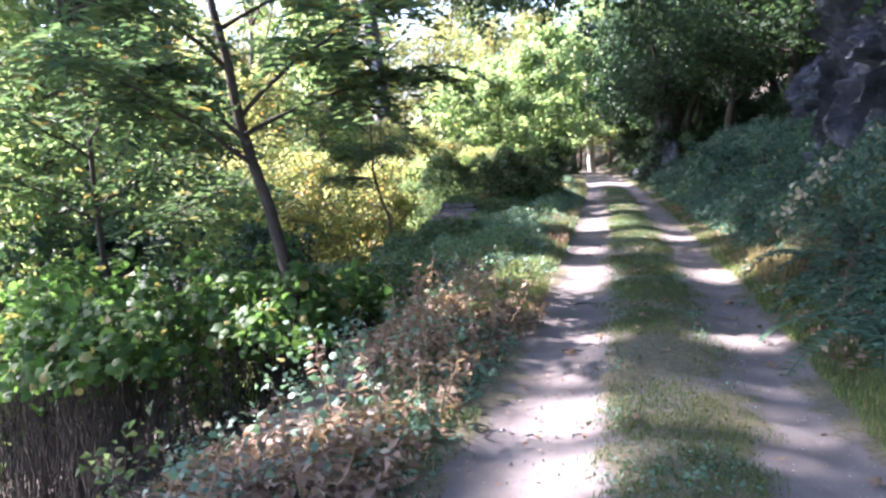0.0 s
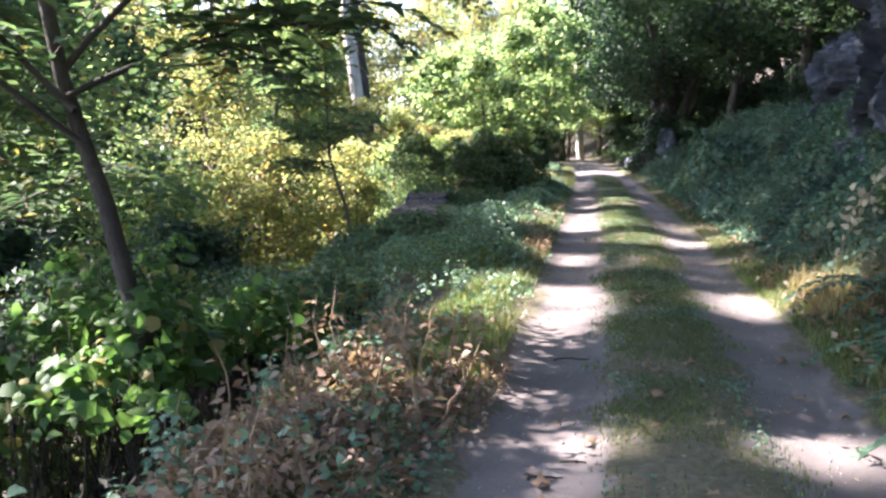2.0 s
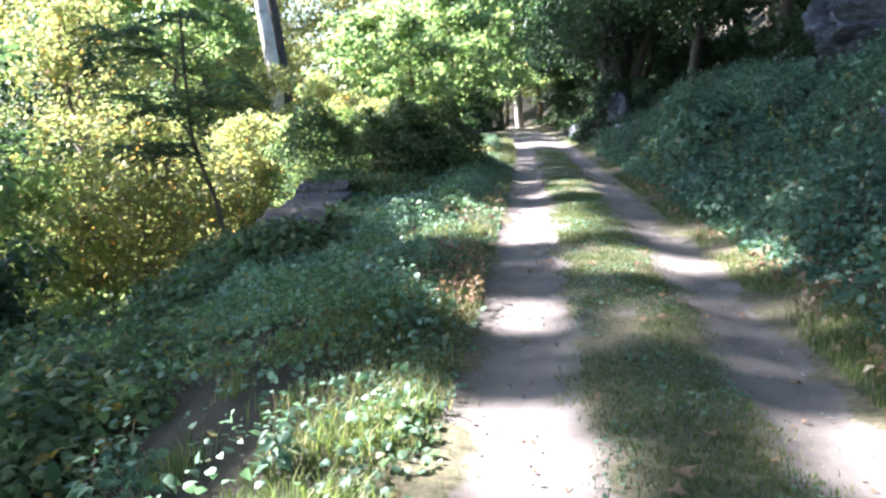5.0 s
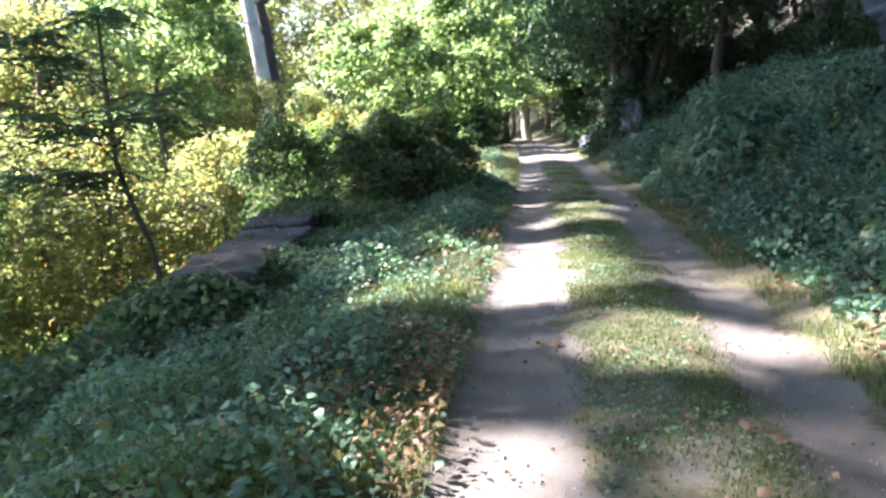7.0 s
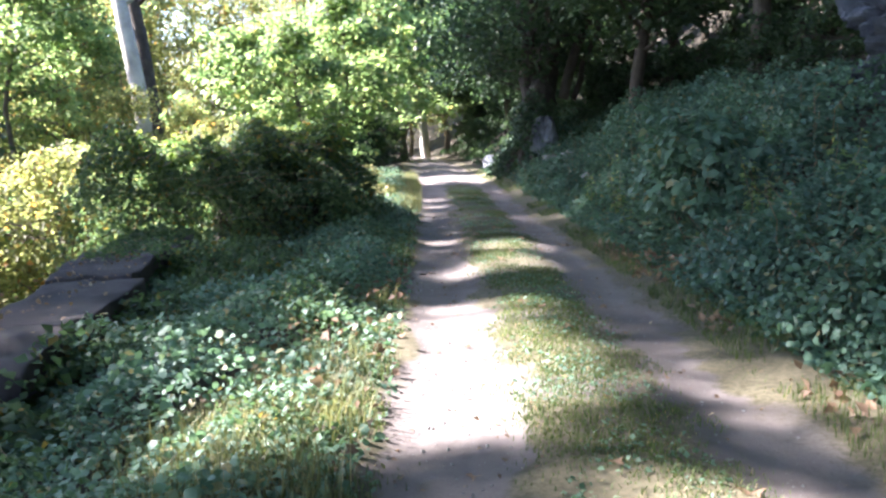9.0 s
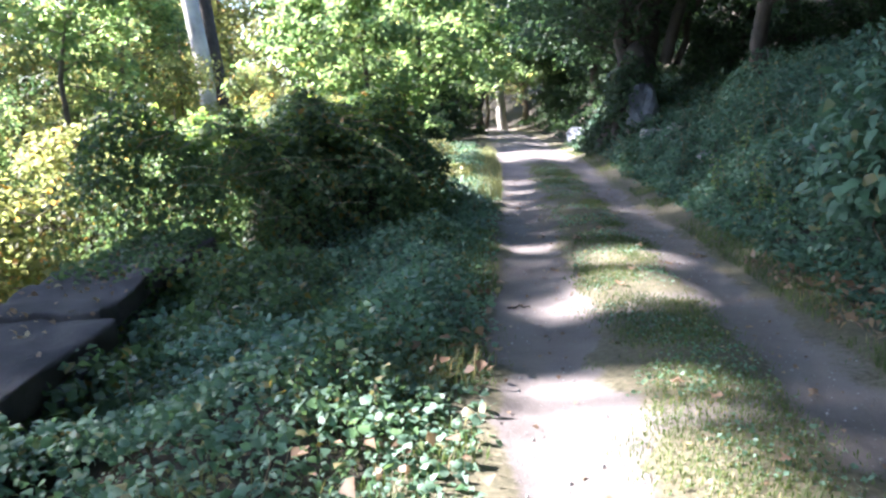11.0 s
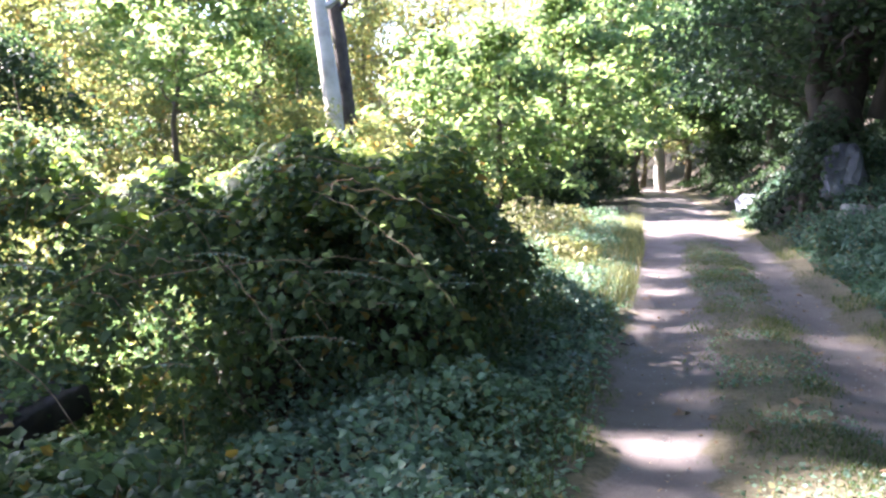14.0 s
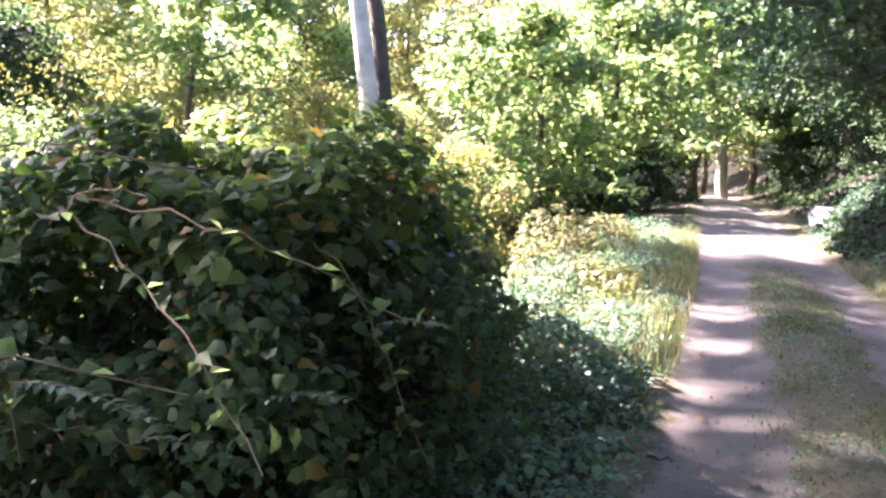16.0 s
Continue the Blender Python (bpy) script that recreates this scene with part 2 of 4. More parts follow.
def blades(places, lengths, width, lean=0.4, r=None):
    """Grass blades: a bent strip of three triangles."""
    r = r or rng
    n = len(places)
    a = r.uniform(0, 2 * math.pi, n)
    d = np.stack([np.cos(a), np.sin(a), np.zeros(n)], 1)
    side = np.stack([-np.sin(a), np.cos(a), np.zeros(n)], 1) * width / 2
    L = np.asarray(lengths).reshape(-1, 1)
    k = np.abs(r.normal(lean, 0.25, (n, 1)))
    up = np.array([[0, 0, 1.0]])
    mid = places + (up * 0.55 + d * k * 0.25) * L
    tip = places + (up * (1 - 0.3 * k) + d * k) * L
    v = np.stack([places - side, places + side, mid + side * 0.8, mid - side * 0.8, tip], 1)
    f = np.arange(n)[:, None, None] * 5 + np.array([[0, 1, 2], [0, 2, 3], [3, 2, 4]])
    return v.reshape(-1, 3), f.reshape(-1, 3)


def tube(path, radii, sides=7, wobble=0.0, r=None):
    """A tapered round limb along a path. Returns vertices and triangles."""
    r = r or rng
    p = np.asarray(path, float)
    rad = np.asarray(radii, float)
    d = unit(np.gradient(p, axis=0))
    ref = np.array([1.0, 0.2, 0.1]) if abs(d[0][2]) > 0.8 else np.array([0.1, 0.1, 1.0])
    a = unit(np.cross(d, ref))
    b = np.cross(d, a)
    ang = np.linspace(0, 2 * math.pi, sides, endpoint=False)
    ring = np.cos(ang)[None, :, None] * a[:, None] + np.sin(ang)[None, :, None] * b[:, None]
    rr = rad[:, None] * (1 + wobble * r.uniform(-1, 1, (len(p), sides)))
    v = (p[:, None] + ring * rr[:, :, None]).reshape(-1, 3)
    i, j = np.meshgrid(np.arange(len(p) - 1), np.arange(sides), indexing="ij")
    q0, q1 = i * sides + j, i * sides + (j + 1) % sides
    f = np.concatenate([np.stack([q0, q1, q1 + sides], -1).reshape(-1, 3), np.stack([q0, q1 + sides, q0 + sides], -1).reshape(-1, 3)])
    return v, f


def join(pieces):
    vs, fs, k = [], [], 0
    for v, f in pieces:
        vs.append(v)
        fs.append(f + k)
        k += len(v)
    return np.concatenate(vs), np.concatenate(fs)


def bent(a, b, n, sag=0.0, wob=0.0, r=None):
    r = r or rng
    t = np.linspace(0, 1, n)[:, None]
    p = np.array(a)[None] * (1 - t) + np.array(b)[None] * t
    p[:, 2] += sag * 4 * (t * (1 - t))[:, 0]
    w = r.normal(0, wob, (n, 3))
    w[0] = 0
    return p + w


def on_ground(x, y, up=0.0):
    return np.stack([x, y, ground_z(x, y) + up], 1)


def scatter(x0, x1, y0, y1, n, keep, r=None):
    """Random places in a strip beside the track, u across it and y along it, thinned by keep(u, y)."""
    r = r or rng
    u, y = r.uniform(x0, x1, n), r.uniform(y0, y1, n)
    k = r.uniform(0, 1, n) < keep(u, y)
    return u[k] + road_x(y[k]), y[k], u[k]


# ---- ground and track ----
def axis(fine0, fine1, d, far):
    mid = np.arange(fine0, fine1 + d / 2, d)
    out = [d]
    while sum(out) < far:
        out.append(out[-1] * 1.25)
    steps = np.cumsum(out)
    return np.concatenate([fine0 - steps[::-1], mid, fine1 + steps])


def build_ground():
    gx, gy = axis(-8, 14, 0.16, 500), axis(-3, 52, 0.2, 700)
    X, Y = np.meshgrid(gx, gy, indexing="ij")
    sunk = 0.09 * (1 - step(np.abs(X - road_x(Y)), 1.35, 1.6)) * (Y > -7.5) * (Y < 67.5)
    v = np.stack([X, Y, ground_z(X, Y) - sunk], -1).reshape(-1, 3)
    i, j = np.meshgrid(np.arange(len(gx) - 1), np.arange(len(gy) - 1), indexing="ij")
    k = i * len(gy) + j
    f = np.stack([k, k + len(gy), k + len(gy) + 1, k + 1], -1).reshape(-1, 4)
    thing("ground", mesh_from("ground", v, f, SOIL), "brown woodland soil with leaf litter on a hillside", "ground", kind="structure")


def rut_wear(u, y):
    """How bare the track is: 1 in the wheel ruts, 0 on the grass."""
    a = (vnoise(u + 30, y, 0, 0.16, 61) - 0.5) * 0.20 + (vnoise(u + 30, y, 0, 0.7, 62) - 0.5) * 0.26
    near_strip = step(y, 4, 16)
    left = 1 - step(np.abs(u + 0.70 + 0.08 * near_strip) + a, 0.24, 0.46)
    right = 1 - step(np.abs(u - 0.70) + a, 0.15, 0.40)
    middle = step(y, 33, 40) * (1 - step(np.abs(u) + a * 2, 0.6, 0.9))
    spot = 0.55 * step(vnoise(u + 70, y, 0, 0.5, 63), 0.62, 0.85) * (1 - step(np.abs(u), 1.0, 1.3))
    return np.clip(np.maximum.reduce([left, right, middle, spot]), 0, 1)


def build_road():
    """The track: one sheet with two bare ruts worn into it, its edges tucked into the ground."""
    y, u = np.arange(-8, 68, 0.09), np.arange(-1.7, 1.701, 0.05)
    U, Y = np.meshgrid(u, y, indexing="ij")
    X = U + road_x(Y)
    wear = rut_wear(U, Y)
    Z = ground_z(X, Y) + 0.02 - 0.07 * step(np.abs(U), 1.45, 1.7) + (vnoise(X, Y, 0, 0.10, 8) - 0.5) * 0.016 - 0.02 * wear
    v = np.stack([X, Y, Z], -1).reshape(-1, 3)
    i, j = np.meshgrid(np.arange(len(u) - 1), np.arange(len(y) - 1), indexing="ij")
    k = i * len(y) + j
    f = np.stack([k, k + len(y), k + len(y) + 1, k + 1], -1).reshape(-1, 4)
    me = mesh_from("road", v, f, TRACK)
    me.attributes.new("wear", "FLOAT", "POINT").data.foreach_set("value", wear.ravel().astype(np.float32))
    thing("road", me, "woodland track with two bare packed dirt wheel ruts", "dirt track", kind="structure")


build_ground()
build_road()

# ---- trees ----
def build_tree(label, height, radius, base, spread, clumps, per, size, leaf, bark, seed, lean=(0, 0), flat=0.6, group="", low=1.0, tuft=0.26):
    """A tree: tapered trunk, limbs that end in clumps of separate leaves. Stands at the origin."""
    r = np.random.default_rng(seed)
    top = np.array([lean[0] * height, lean[1] * height, height])
    trunk = bent((0, 0, -0.3), top, 9, 0, 0.012 * height, r)
    rad = radius * np.linspace(1, 0.12, 9)
    rad[0] *= 1.5
    root = new("tree")
    tagged(root, label, "tree", group)
    part("trunk", mesh_from("trunk", *tube(trunk, rad, 9, 0.07, r), bark), root)
    limbs, P, N = [], [], []
    hs = np.linspace(base, height * 0.97, clumps)
    for i, h in enumerate(hs):
        a = i * 2.4 + r.uniform(-0.5, 0.5)
        f = (h - base) / max(height - base, 0.1)
        reach = spread * (0.55 + 0.45 * math.sin(math.pi * min(1, 0.25 + 0.75 * f))) * r.uniform(0.65, 1.1) * (1 - 0.45 * f)
        s = np.array([np.interp(h * 0.88, trunk[:, 2], trunk[:, k]) for k in range(3)])
        e = s + np.array([math.cos(a) * reach, math.sin(a) * reach, reach * r.uniform(0.05, 0.45)])
        limb = bent(s, e, 6, reach * 0.05, 0.03 * reach, r)
        limbs.append(tube(limb, np.linspace(radius * 0.34 * (1 - 0.6 * f), 0.012, 6), 4, 0, r))
        for q in range(4):
            c = limb[2 + q]
            off = r.normal(0, 0.22 * reach + 0.15, 3) * (1, 1, 0.5)
            cc = c + off
            limbs.append(tube(bent(c, cc, 3, 0, 0.02, r), [0.014, 0.010, 0.005], 3, 0, r))
            m = max(3, int(per / 4 * (low + (1 - low) * min(1, f * 2.2))))
            d = unit(r.normal(0, 1, (m, 3))) * (r.uniform(0, 1, (m, 1)) ** 0.45) * (tuft * spread) * r.uniform(0.7, 1.3)
            d[:, 2] *= flat
            P.append(cc + d)
            N.append(unit(d + np.array([[0, 0, 0.35 * spread]])))
    tagged(part("branch", mesh_from("branches", *join(limbs), bark), root), kind="stuff")
    P, N = np.concatenate(P), np.concatenate(N)
    v, f = leaves(P, N, size * r.uniform(0.6, 1.25, len(P)), 0.36, 0.55, 0.1, 0.25, None, r)
    part("crown", mesh_from("crown", v, f, leaf), root)
    return root


def plant(ob, x, y, turn=0.0, grow=1.0, sink=0.0):
    z = float(ground_z(x, y)) - sink
    return copy_thing(ob, Matrix.Translation((x, y, z)) @ Matrix.Rotation(turn, 4, "Z") @ Matrix.Scale(grow, 4))


kinds = {
    "green": build_tree("broadleaf tree with light green leaves in the wood", 14, 0.20, 2.2, 4.2, 28, 360, 0.22, LEAF_BRIGHT, BARK, 21, (0.03, 0.02)),
    "yellow": build_tree("tall tree turning yellow in the sunlit valley", 15, 0.18, 1.5, 4.2, 30, 360, 0.21, LEAF_YELLOW, BARK, 22, (-0.02, 0.03)),
    "dark": build_tree("hillside tree with green leaves darkened as if in deep shade", 13, 0.22, 2.2, 4.4, 30, 380, 0.26, LEAF_DARK, DARK_BARK, 23, (0.02, -0.02)),
    "high": build_tree("tall slender tree added to shade the track, crown out of view", 18, 0.14, 8.0, 4.2, 27, 600, 0.26, LEAF_BRIGHT, BARK, 24, (0.02, 0.02), low=0.4, tuft=0.19),
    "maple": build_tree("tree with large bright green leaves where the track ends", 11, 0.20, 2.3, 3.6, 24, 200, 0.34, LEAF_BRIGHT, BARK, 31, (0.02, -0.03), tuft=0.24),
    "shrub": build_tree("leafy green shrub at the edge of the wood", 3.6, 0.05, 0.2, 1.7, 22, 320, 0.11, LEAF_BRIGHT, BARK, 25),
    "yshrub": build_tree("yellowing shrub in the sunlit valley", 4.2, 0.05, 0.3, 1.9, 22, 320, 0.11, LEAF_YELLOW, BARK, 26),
    "dshrub": build_tree("shrub with green leaves darkened as if in deep shade", 2.6, 0.04, 0.1, 1.6, 18, 260, 0.13, LEAF_DARK, DARK_BARK, 27),
}
used = set()


def grow_tree(kind, x, y, turn=0.0, size=1.0, sink=0.0):
    """The first of a kind moves to its place, later ones are copies of it."""
    ob = kinds[kind]
    if kind in used:
        return plant(ob, x, y, turn, size, sink)
    used.add(kind)
    ob.location = (x, y, float(ground_z(x, y)) - sink)
    return ob


# unseen crowns added to shade the track: (across the track, along it, half width, half length) of the sun pools cut
# into them
RUT_GAPS = [(-0.6, 4, 0.2, 0.2), (-0.65, 5, 0.25, 0.3), (-0.68, 6.1, 0.15, 0.25), (-0.6, 7.1, 0.25, 0.22), (-0.78, 8.25, 0.32, 0.42), (-0.94, 9.2, 0.3, 0.42), (-0.86, 10.7, 0.4, 1.05), (-0.95, 13.7, 0.32, 0.4),
        (0.6, 7.2, 0.25, 0.42), (1, 10.7, 0.35, 0.5), (0.25, 15.5, 0.6, 0.65), (-0.6, 18.1, 0.75, 1.2), (-0.8, 19.8, 0.36, 0.48), (-0.15, 19.8, 0.2, 0.35), (-0.7, 21.9, 0.14, 0.3), (-0.05, 22.2, 0.42, 0.6),
        (0.2, 23.7, 0.3, 0.45), (-0.85, 32.2, 0.2, 0.3), (-0.8, 30.4, 0.2, 0.2), (-0.95, 28.9, 0.1, 0.15), (-0.75, 24.6, 0.2, 0.2), (-0.8, 26.6, 0.12, 0.15)]
VERGE_GAPS = [(-1.8, 4.7, 0.5, 0.4), (-1.75, 8.1, 0.45, 0.5), (-1.5, 10.9, 0.45, 1.1), (-4.4, 9.6, 1.5, 1.6), (1.5, 15.3, 0.45, 0.6), (-1.7, 17.3, 0.5, 0.6), (-1.3, 19.0, 0.3, 0.5), (-2.95, 28.2, 1.75, 3),
        (-1.8, 31, 0.6, 2.2), (1.9, 10.9, 0.35, 0.5)]


def added_shade_tree(label, y0, y1, u0, u1, reach, leaf, seed, uphill=False):
    """A tall valley tree added so that its unseen crown shades one stretch of the track, with leaves culled where
    sunlight should fall.
    """
    r = np.random.default_rng(seed)
    sd = np.array(SUN_FROM)
    mid_y = (y0 + y1) / 2
    centre = np.array([float(road_x(mid_y)) + (u0 + u1) / 2, mid_y, 0]) + sd * reach
    foot = np.array([float(road_x(mid_y)) + 10.0 if uphill else centre[0] - 0.6, centre[1] + 0.4, 0])
    foot[2] = float(ground_z(foot[0], foot[1])) - 0.3
    root = new("tree")
    tagged(root, label, "tree")
    trunk = bent(foot, (foot + (-2.0, 0, 9.0)) if uphill else centre + (0, 0, 2.0), 10, 0, 0.10, r)
    part("trunk", mesh_from("trunk", *tube(trunk, 0.12 * np.linspace(1.2, 0.3, 10), 9, 0.07, r), BARK), root)
    P, limbs, nodes = [], [], []
    n = int((y1 - y0) * (u1 - u0) * 1.5)
    for i in range(n):
        cu, cy = r.uniform(u0, u1), r.uniform(y0, y1)
        s = reach + r.normal(0, 1.6)
        c = np.array([cu + float(road_x(cy)), cy, 0]) + sd * s
        if i < 9:
            start, thick = trunk[4 + i % 5], 0.05
        else:
            near_by = min(nodes, key=lambda q: np.linalg.norm(q - c))
            start, thick = near_by, 0.022
        limbs.append(tube(bent(start, c, 7, 0.25, 0.08, r), np.linspace(thick, 0.007, 7), 5, 0, r))
        nodes.append(c)
        m = 250
        d = r.normal(0, 1, (m, 3)) * (0.62, 0.62, 0.4)
        P.append(c + d)
    P = np.concatenate(P)
    g = P - sd * (P[:, 2:3] / sd[2])
    u, y = g[:, 0] - road_x(g[:, 1]), g[:, 1]
    thin = 0.12 + 0.1 * step(vnoise(u, y, 0, 0.8, 5), 0.5, 0.7)
    keep = r.uniform(0, 1, len(P)) > thin
    for gu, gy, ru, ry in RUT_GAPS + VERGE_GAPS:
        edge = ((u - gu) / (ru + 0.17)) ** 2 + ((y - gy) / (ry + 0.17)) ** 2
        keep &= edge * r.uniform(0.8, 1.25, len(P)) > 1
    P = P[keep]
    tagged(part("branch", mesh_from("branches", *join(limbs), BARK), root), kind="stuff")
    v, f = leaves(P, np.array([[0, 0, 1.0]]), 0.21 * r.uniform(0.6, 1.3, len(P)), 0.38, 0.7, 0.1, 0.25, None, r)
    part("crown", mesh_from("crown", v, f, leaf), root)


for i, (y0, y1, u0, u1, reach) in enumerate([(-3.5, 6.5, -7.0, 5.0, 20), (6.0, 15.0, -6.5, 5.2, 21), (14.5, 25.4, -6.8, 5.2, 20), (17, 25.3, -10.5, -6, 19), (22, 25.3, -8.0, -2.6, 18), (25, 38, -1.6, 5.5, 22)]):
    added_shade_tree("tall valley tree added to shade the track, crown out of view", y0, y1, u0, u1, reach, LEAF_BRIGHT, 400 + i)
# boughs added above the view to darken the bank and hillside
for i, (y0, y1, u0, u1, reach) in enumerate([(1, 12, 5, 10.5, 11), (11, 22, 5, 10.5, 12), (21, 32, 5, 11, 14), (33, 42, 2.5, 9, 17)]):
    added_shade_tree("hillside tree with unseen boughs added to shade the bank and hillside", y0, y1, u0, u1, reach, LEAF_DARK, 420 + i, True)
# more crowns added out of view to keep sun off the track
for x, y, s in [(-7.5, 47.0, 1.5), (-6, -7, 1.3)]:
    grow_tree("high", x, y, x * 3.1 + y, s)


def clear_view(x, y):
    """Keeps the sight line to the pale dead tree and the sunny gap over the track open."""
    a = abs(x - np.interp(y, [20, 56], [1.0, -4.3])) < 4.0 and 26 < y < 58
    b = abs(x - np.interp(y, [22.6, 56], [3.9, -4.3])) < 3.6 and 26 < y < 58
    c = abs((y - 17.5) + 0.49 * (x - 3.5)) < 4.0 and x > -18
    return not (a or b or c)


# valley wood
r = np.random.default_rng(5)
n = 0
while n < 36:
    y = r.uniform(24, 88)
    x = float(road_x(y)) - r.uniform(9, 16 + y * 0.5)
    if clear_view(x, y):
        grow_tree("yellow" if r.uniform() < 0.45 else "green", x, y, r.uniform(0, 6), r.uniform(0.8, 1.25) * float(np.interp(y, [20, 60], [0.65, 1.1])), 0.3)
        n += 1
for x, y, k, s in [(-9, 61, "yellow", 1.0), (-1, 64, "yellow", 1.1), (-5, 68, "yellow", 1.2), (2.5, 60, "green", 0.9), (-13, 58, "yellow", 1.0)]:
    grow_tree(k, x, y, x * y, s, 0.3)
for i in range(34):
    y = r.uniform(29, 52)
    x = float(road_x(y)) - r.uniform(5.5, 15)
    grow_tree("yshrub" if r.uniform() < 0.5 else "shrub", x, y, r.uniform(0, 6), r.uniform(0.8, 1.4), 0.1)
for x, y, k, s in [(-7.5, 13.5, "shrub", 0.9), (-9.5, 16, "shrub", 1.1), (-6.3, 17.5, "shrub", 0.85), (-11, 21, "yshrub", 1.2), (-8, 26, "yshrub", 1.0), (-13, 27, "shrub", 1.3), (-5.5, 22.5, "shrub", 0.7), (-8.6, 18.4, "green", 0.95), (-10, 24.5, "dark", 0.6), (-4.6, 14.5, "dshrub", 1.2), (-6.4, 16.5, "dshrub", 1.4), (-3.4, 16.6, "dshrub", 1.0), (-8.2, 14.0, "dshrub", 1.5), (-15, 38, "dark", 0.9), (-11, 43, "dark", 0.8), (-10.5, 17.8, "green", 0.7), (-10, 31, "green", 0.7), (-6.5, 36.5, "green", 0.55)]:
    grow_tree(k, x, y, x * y, s, 0.1)
# end of the track
for x, y, k, s in [(9.4, 62, "maple", 0.8), (12.6, 66, "maple", 0.9), (-3.4, 47, "yellow", 0.55), (-1.4, 49, "yellow", 0.5), (5.2, 51, "maple", 0.85), (3.0, 47, "maple", 0.75), (6.6, 57, "maple", 1.0), (0.8, 52, "maple", 0.95), (4.6, 55, "dshrub", 1.3), (6.3, 52.5, "dshrub", 1.0), (3.4, 51.5, "dshrub", 1.2), (7.2, 59, "dshrub", 1.2), (5.4, 62, "dshrub", 1.5), (12.5, 74, "green", 1.1), (8.5, 82, "yellow", 1.1), (4, 76, "yellow", 1.1), (14, 84, "green", 1.2), (-1.5, 44, "shrub", 1.2), (1.0, 40.5, "shrub", 1.0), (0, 92, "yellow", 1.7), (-8, 86, "yellow", 1.6), (-18, 84, "yellow", 1.6), (5, 100, "green", 1.8), (-28, 78, "yellow", 1.5), (10.6, 68, "yellow", 0.75), (9.0, 74, "green", 0.9), (10, 96, "green", 1.3), (18, 95, "yellow", 1.2), (5.2, 46.0, "dshrub", 0.6), (4.6, 48.0, "dshrub", 0.8), (5.9, 53.0, "dshrub", 0.8)]:
    grow_tree(k, x, y, x + y, s)
# hillside wood, filled up with added trees that block sky light
for i in range(26):
    y = r.uniform(-6, 75)
    x = float(road_x(y)) + r.uniform(12, 26)
    grow_tree("dark", x, y, r.uniform(0, 6), r.uniform(0.8, 1.2), 0.2)
for x, y, s in [(9.6, 37.5, 0.75), (10.6, 41, 0.8), (12.2, 46, 0.8), (11.0, 33, 0.85), (13, 53, 0.9), (13.6, 61, 0.9), (15, 40, 1.0), (11.5, 28.5, 0.9), (12.5, 23, 1.0), (12, 17, 1.0), (11.5, 10.5, 1.0), (15.5, 48, 1.0), (16, 66, 1.1), (14, 31, 1.0), (10.5, 4, 1.0), (14.5, 69, 1.0)]:
    grow_tree("dark", x, y, x * y, s)
for i in range(30):
    y = r.uniform(6, 70)
    x = float(road_x(y)) + (r.uniform(2.4, 7) if y > 36 else r.uniform(5.5, 11))
    grow_tree("dshrub", x, y, r.uniform(0, 6), r.uniform(0.6, 1.2), 0.1)
# unseen trees added behind the walker to shape the light
for x, y, k in [(-8, -9, "green"), (-2, -16, "green"), (6, -12, "dark"), (3, -22, "green"), (11, -6, "dark")]:
    grow_tree(k, x, y, x, 1.0)

# ---- low growth ----
def low_growth(name, label, category, u0, u1, y0, y1, n, keep, lift, size, material, aspect=0.38, spread=0.75, seed=1, rounded=False):
    r = np.random.default_rng(seed)
    x, y, u = scatter(u0, u1, y0, y1, n, keep, r)
    h = lift(x, y, u) * r.uniform(0.15, 1.0, len(x)) ** 0.6
    p = on_ground(x, y) + np.stack([0 * h, 0 * h, h], 1)
    s = size * r.uniform(0.45, 1.6, len(x))
    v, f = (round_leaves if rounded else leaves)(p, np.array([[0, 0, 1.0]]), s, aspect, spread, 0.1, 0.2, r=r)
    return thing(name, mesh_from(name, v, f, material), label, category, kind="stuff")


near = lambda y: np.interp(y, [-2, 0, 25, 35, 50], [0.5, 1, 1, 0.6, 0.25])
low_growth("ground_cover", "low dark green ground ivy covering the verge", "ground cover", -4.2, -1.1, -1, 44, 185000,
           lambda u, y: near(y) * step(-u, 1.08, 1.4) * (1 - 0.6 * np.exp(-((y - 18.5) / 1.5) ** 2 - ((u + 1.8) / 0.6) ** 2)) * (0.3 + 0.7 * np.maximum(step(y, 13, 17), step(vnoise(u + 80, y, 0, 1.3, 48), 0.35, 0.6))) * (1 - 0.88 * step(-u, 1.3, 1.6) * (1 - step(y, 11.5, 14))) * (1 - 0.9 * step(-u + 0.5 * (vnoise(u + 9, y, 0, 0.6, 79) - 0.5), 2.1, 2.6) * (1 - step(y, 11.5, 14))), lambda x, y, u: 0.04 + (0.5 * vnoise(x, y, 0, 0.75, 11) ** 2.2 + 0.14 * vnoise(x, y, 0, 0.25, 84)) * step(-u, 1.2, 1.9), 0.046, LEAF_IVY, spread=0.6, seed=31, rounded=True)
low_growth("verge_weeds", "darker small-leaved weeds mixed into the verge ivy", "weeds", -4.0, -1.2, 12, 30, 60000,
           lambda u, y: step(vnoise(u + 80, y, 0, 0.9, 85), 0.42, 0.62) * step(-u, 1.25, 1.6), lambda x, y, u: 0.06 + 0.55 * vnoise(x, y, 0, 0.6, 86) ** 2 * step(-u, 1.2, 2.0), 0.034, LEAF_MOUND, 0.3, 0.9, 87)
